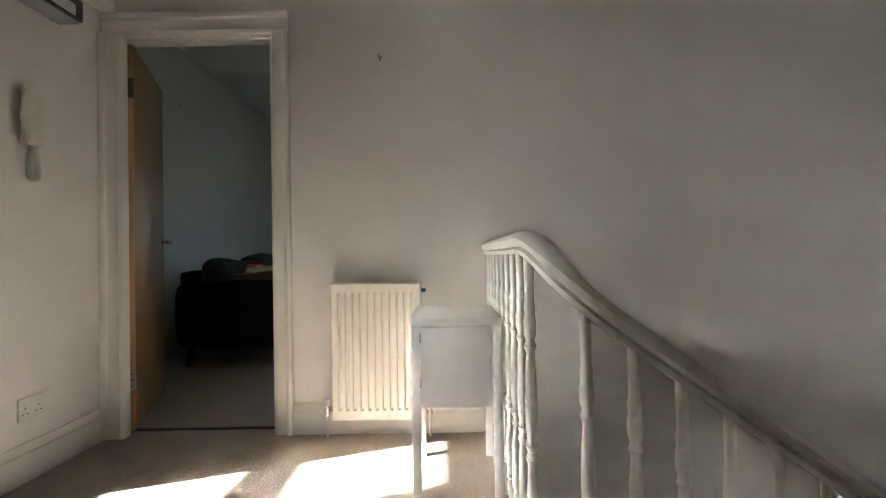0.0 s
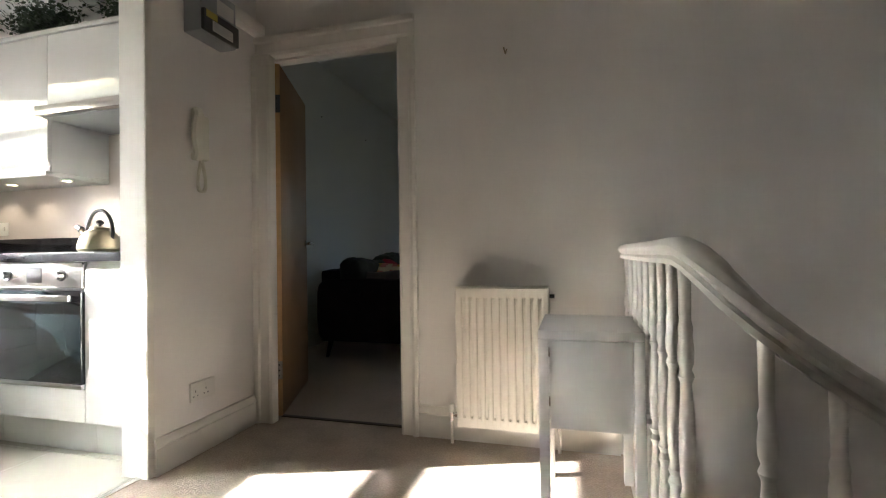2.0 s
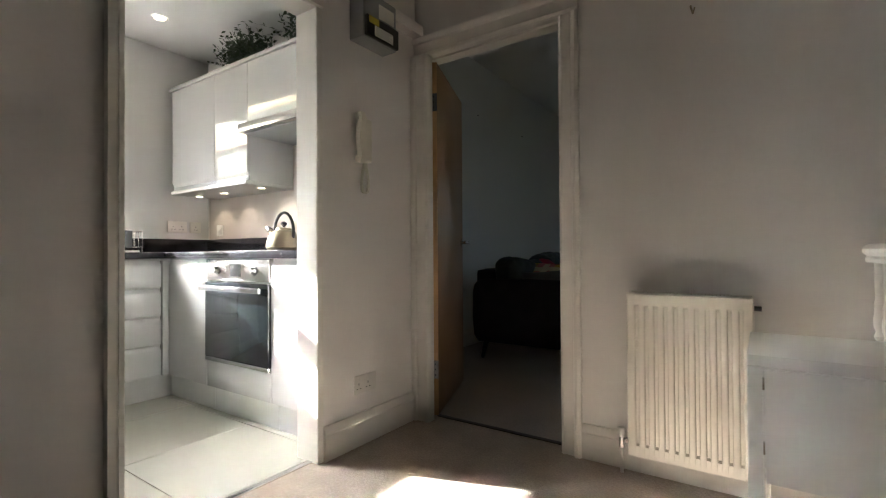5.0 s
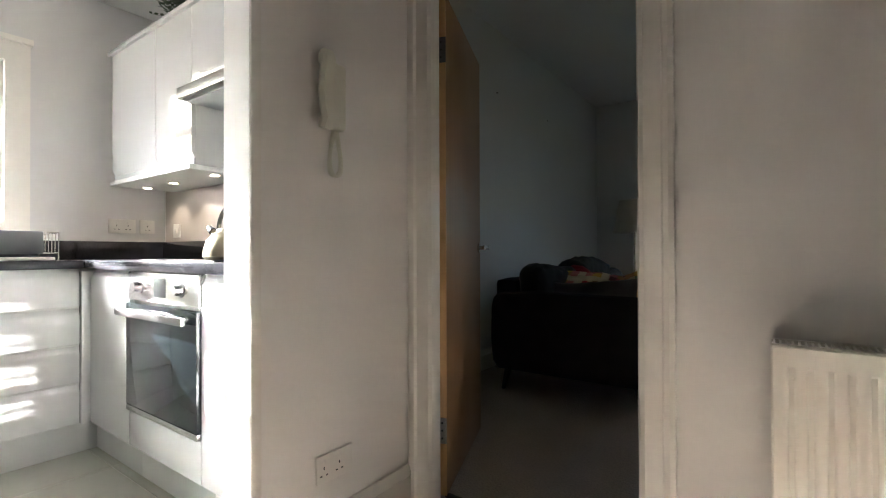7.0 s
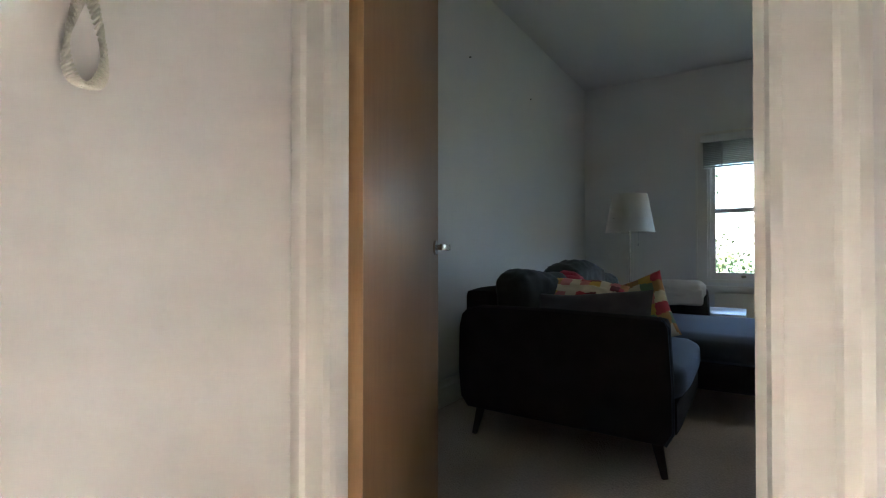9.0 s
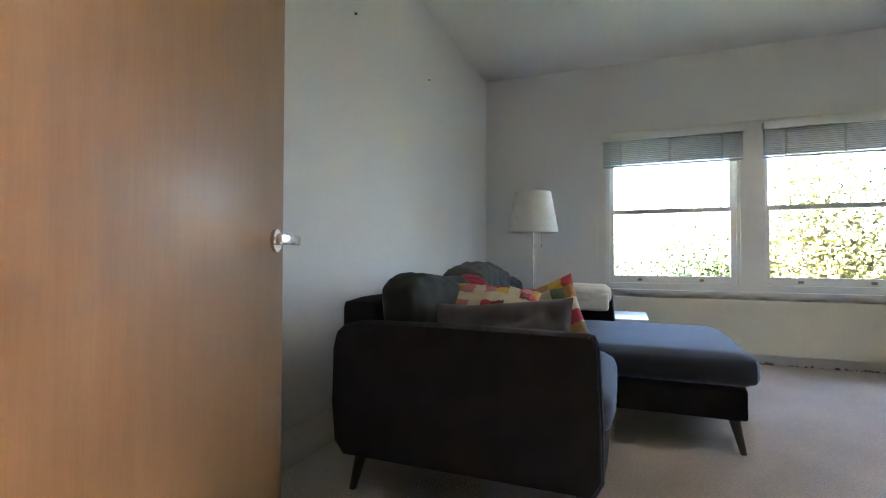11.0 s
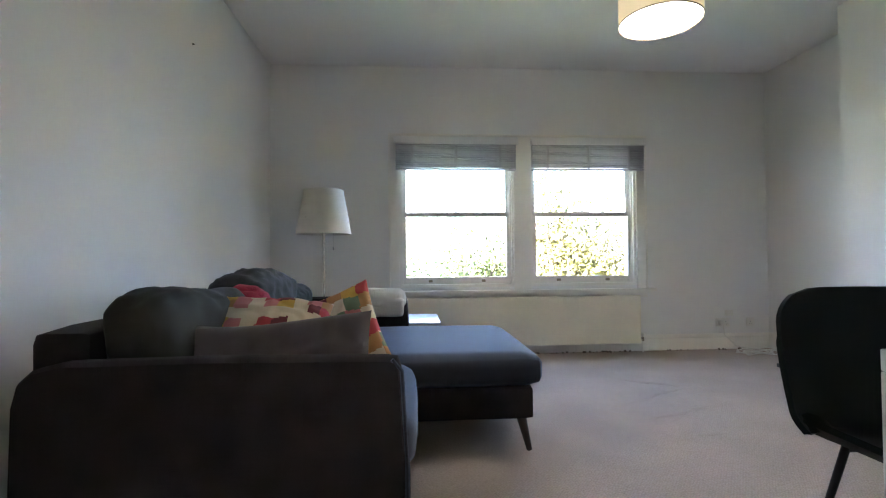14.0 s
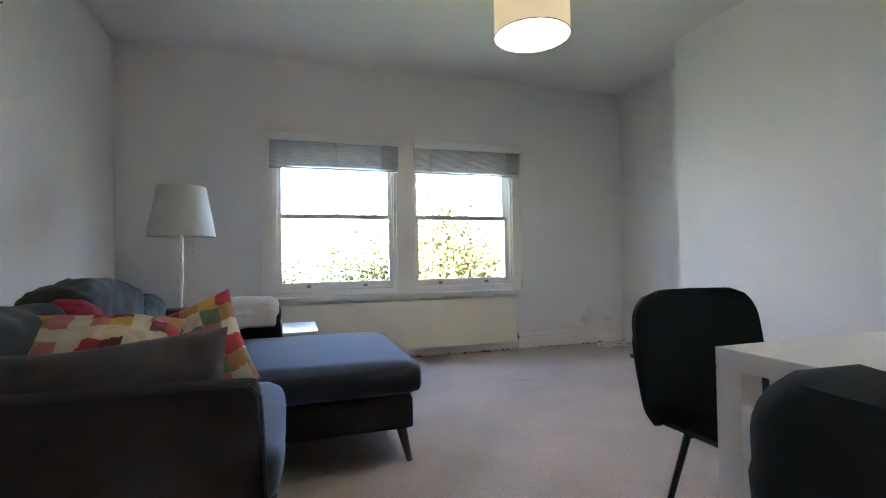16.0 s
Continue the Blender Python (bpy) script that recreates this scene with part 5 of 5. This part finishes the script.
part("ceiling_rose", lathe([(0.045, -0.03), (0.05, 0.0)], 20, (PX, PY, RZ)), M_PLASTIC, pd)

# ---- dining table and chairs ----
dt = thing("dining_table", (0.6, 3.3, 0.0), "white rectangular dining table with thick square legs", "table")
TX0, TX1, TY0, TY1 = -0.08, 1.32, 2.90, 3.685
part("tabletop", boxed(TX0, TY0, 0.695, TX1, TY1, 0.745, 0.003), M_WHITE, dt)
for x in (TX0, TX1 - 0.07):
    for y in (TY0, TY1 - 0.07):
        part("leg", boxed(x, y, 0, x + 0.07, y + 0.07, 0.694, 0.003), M_WHITE, dt)


def chair_shell():
    """A padded bucket: seat curving up into a rounded back."""
    bm = bmesh.new()
    n, m = 48, 20
    inner = []
    for j in range(n + 1):
        f = j / n
        if f < 0.42:
            g = f / 0.42
            y, z = -0.23 + 0.38 * g, 0.455 - 0.02 * g
            wid = 0.205 + 0.02 * g
            lift = 0.02 + 0.035 * g
        elif f < 0.62:
            g = (f - 0.42) / 0.2
            a = g * math.radians(76)
            y, z = 0.15 + 0.085 * math.sin(a), 0.435 + 0.085 * (1 - math.cos(a))
            wid = 0.225 + 0.033 * g
            lift = 0.055 - 0.01 * g
        else:
            g = (f - 0.62) / 0.38
            y, z = 0.2325 + 0.055 * g, 0.50 + 0.36 * g
            wid = 0.258 + 0.012 * math.sin(math.pi * g)
            lift = 0.045
        row = []
        for i in range(m + 1):
            u = 2 * i / m - 1
            end = 1.0
            if f > 0.89:
                k = (f - 0.89) / 0.11
                end = 1 - 0.40 * (1 - math.sqrt(max(0.0, 1 - k * k)))
            if f < 0.16:
                k = 1 - f / 0.16
                end = 1 - 0.55 * (1 - math.sqrt(max(0.0, 1 - k * k)))
            x = u * wid * end
            c = abs(u) ** 2.6 * lift
            row.append(Vector((x, y - (c if f > 0.5 else 0), z + (c if f <= 0.5 else 0))))
        inner.append(row)
    th = 0.032
    vin = [[bm.verts.new(p) for p in r] for r in inner]
    vout = []
    for j in range(n + 1):
        row = []
        for i in range(m + 1):
            a = inner[min(j + 1, n)][i] - inner[max(j - 1, 0)][i]
            b2 = inner[j][min(i + 1, m)] - inner[j][max(i - 1, 0)]
            nn = a.cross(b2).normalized()
            if j / n > 0.84:
                nn = Vector((0, 0.99, -0.14))
            elif j / n < 0.14:
                nn = Vector((0, 0, -1))
            e = min(i, m - i, j, n - j)
            row.append(bm.verts.new(inner[j][i] + nn * th * (0.55 if e == 0 else 1.0)))
        vout.append(row)
    for g in (vin, vout):
        for j in range(n):
            for i in range(m):
                bm.faces.new((g[j][i], g[j][i + 1], g[j + 1][i + 1], g[j + 1][i]))
    rim = [(0, i) for i in range(m)] + [(j, m) for j in range(n)] + [(n, m - i) for i in range(m)] + [(n - j, 0) for j in range(n)]
    for k in range(len(rim)):
        a, c = rim[k], rim[(k + 1) % len(rim)]
        bm.faces.new((vin[a[0]][a[1]], vin[c[0]][c[1]], vout[c[0]][c[1]], vout[a[0]][a[1]]))
    bmesh.ops.recalc_face_normals(bm, faces=bm.faces[:])
    return bm


ch = thing("dining_chair", (0, 0, 0), "black velvet bucket dining chair with thin black metal legs", "chair", "chairs round the dining table")
part("shell", chair_shell(), M_CHAIR, ch)
for x, y in ((-0.15, -0.14), (0.15, -0.14), (-0.15, 0.14), (0.15, 0.14)):
    part("leg", rod(bmesh.new(), (x, y, 0.43), (x * 1.5, y * 1.55, 0.0), 0.011, 0.008, 12), M_BLACKMETAL, ch)
bm = bmesh.new()
for y in (-0.14, 0.14):
    rod(bm, (-0.15, y, 0.415), (0.15, y, 0.415), 0.009, seg=10)
part("under_frame", bm, M_BLACKMETAL, ch)
copy_thing(ch, Matrix.Translation(SHIFT) @ pose(-0.262, 2.99, 0, 0, 0, 100))
ch.matrix_basis = Matrix.Translation(SHIFT) @ pose(0.22, 3.785, 0, 0, 0, 0)

# ---- rucks in the carpet ----
ruck = structure("carpet_rucks", boxed(0.30, 5.90, -0.02, 0.32, 5.91, 0.0005), M_CARPET2, "low rucks in the worn living room carpet", "carpet")
for x0, y0, x1, y1 in ((0.05, 5.55, 0.85, 6.0), (0.45, 6.25, 0.85, 6.0), (0.2, 5.35, 0.95, 5.62), (0.1, 5.0, 0.6, 5.15)):
    n = 9
    line = [(x0 + (x1 - x0) * i / n + 0.012 * math.sin(i * 2.1), y0 + (y1 - y0) * i / n + 0.012 * math.sin(i * 1.3 + x0), -0.006 + 0.006 * math.sin(math.pi * i / n)) for i in range(n + 1)]
    part("ruck", sweep(line, [(-0.030, 0.0), (-0.011, 0.007), (0.0, 0.0095), (0.010, 0.007), (0.024, 0.0)]), M_CARPET2, ruck)

# ---- small things by the windows ----
for x, w in ((2.06, 0.146), (2.36, 0.086)):
    s = wall_plate("wall_socket", "white plastic wall socket above the skirting", "socket", (x, YW, 0.275), (1, 0, 0), (0, -1, 0), w, 0.086)
    socket_face(s, (x, YW - 0.010, 0.27), (1, 0, 0), (0, -1, 0), 2 if w > 0.1 else 1)
    if w > 0.1:
        part("plug", boxed(x - 0.055, YW - 0.055, 0.245, x - 0.005, YW - 0.011, 0.295, 0.006), M_PLASTIC, s, "white plug pushed in")
s = wall_plate("phone_socket", "small white phone socket above the double socket", "socket", (2.13, YW, 0.37), (1, 0, 0), (0, -1, 0), 0.086, 0.06)
cb = thing("loose_cable", (2.3, 7.1, 0.0), "tangled white extension cable on the carpet", "cable")
path = []
for i in range(140):
    f = i / 139
    a = f * 2 * math.pi * 4.3
    path.append((2.22 + (0.16 + 0.05 * math.sin(a * 1.7)) * math.cos(a), 7.05 + (0.10 + 0.03 * math.sin(a * 2.3)) * math.sin(a), 0.008 + 0.03 * f + 0.008 * math.sin(a * 3.1)))
path += [(2.10, 7.2, 0.06), (2.05, 7.28, 0.15), (2.04, 7.285, 0.25)]
part("flex", sweep(path, circle_outline(0.0045, 6)), M_PLASTIC, cb)
bx = thing("cable_adaptor", (2.03, 6.47, 0.0), "small black power adaptor lying on the carpet", "adaptor")
part("case", boxed(1.98, 6.43, 0.0, 2.10, 6.52, 0.035, 0.006), M_BLACK, bx)
for x, y, z in ((RX0, 4.647, 2.33), (RX0, 5.71, 2.33)):
    h = thing("nail", (x, y, z), "small dark nail in the painted wall", "nail", "nails in the wall")
    part("shank", rod(bmesh.new(), (x - 0.002, y, z), (x + 0.012, y, z), 0.005, seg=8), M_BLACKMETAL, h)

# ---- outside ----
SHIFT = Vector((0, 0, 0))
M_GRASS = material("garden_grass", (0.07, 0.11, 0.03), 0.9, var=0.3, scale=0.3, fine=8)
structure("ground", boxed(-900, -900, -6.3, 900, 900, -6.0), M_GRASS, "garden ground stretching to the horizon", "ground")
M_BARK = material("bark", (0.12, 0.09, 0.06), 0.9, var=0.3, scale=3, fine=20, bump=0.8, dist=0.02)
M_LEAVES = [material("leaves_" + n, c, 0.9, var=0.4, scale=0.9, fine=6, spec=0.1) for n, c in (("green", (0.085, 0.105, 0.040)), ("yellow", (0.125, 0.12, 0.040)))]


def tree(x, y, height, spread, seed, mat, n):
    rnd = random.Random(seed)
    th = thing("tree", (x, y, -6.0), "broad leafy garden tree turning yellow", "tree", "garden trees")
    bm = rod(bmesh.new(), (x, y, -6.0), (x + 0.2, y, -6 + height * 0.45), 0.28, 0.18, 10)
    tips = []
    for i in range(26):
        a = rnd.uniform(0, 2 * math.pi)
        e = rnd.uniform(0.1, 1.3)
        s = Vector((x + 0.15, y, -6 + height * rnd.uniform(0.28, 0.5)))
        L = height * rnd.uniform(0.25, 0.5)
        t = s + Vector((math.cos(a) * math.cos(e) * spread * rnd.uniform(0.5, 1.0), math.sin(a) * math.cos(e) * spread * rnd.uniform(0.5, 1.0), math.sin(e) * L))
        rod(bm, s, t, 0.09, 0.02, 6)
        tips.append((s, t))
    part("trunk", bm, M_BARK, th)
    verts, faces = [], []
    for i in range(n):
        s, t = rnd.choice(tips)
        c = s.lerp(t, rnd.uniform(0.35, 1.1)) + Vector((rnd.gauss(0, 0.55), rnd.gauss(0, 0.55), rnd.gauss(0, 0.45)))
        d = Vector((rnd.gauss(0, 1), rnd.gauss(0, 1), rnd.gauss(0, 0.7))).normalized()
        w = d.cross(Vector((rnd.gauss(0, 1), rnd.gauss(0, 1), 1))).normalized()
        L = rnd.uniform(0.08, 0.15)
        q = len(verts)
        verts += [c, c + d * L * 0.5 + w * L * 0.33, c + d * L, c + d * L * 0.5 - w * L * 0.33]
        faces.append((q, q + 1, q + 2, q + 3))
    me = bpy.data.meshes.new("crown")
    me.from_pydata([v - ORIGIN[th.name] for v in verts], [], faces)
    me.materials.append(mat)
    ob = new("crown", me)
    ob.parent = th



tree(-3.0, 15.5, 10.4, 2.6, 3, M_LEAVES[0], 30000)
tree(0.6, 17.5, 10.0, 2.6, 4, M_LEAVES[0], 26000)
tree(3.2, 16.5, 10.6, 2.4, 5, M_LEAVES[1], 26000)
tree(6.2, 15.0, 11.4, 2.4, 8, M_LEAVES[1], 30000)
# Three unseen trees added to cut and yellow the skylight on the left wall.
tree(9.8, 14.6, 12.2, 3.0, 14, M_LEAVES[1], 30000)
tree(14.5, 13.6, 13.0, 3.2, 17, M_LEAVES[1], 30000)
tree(19.5, 14.2, 13.0, 3.4, 19, M_LEAVES[1], 30000)
tree(-8.0, 18.0, 8.4, 2.8, 11, M_LEAVES[0], 26000)
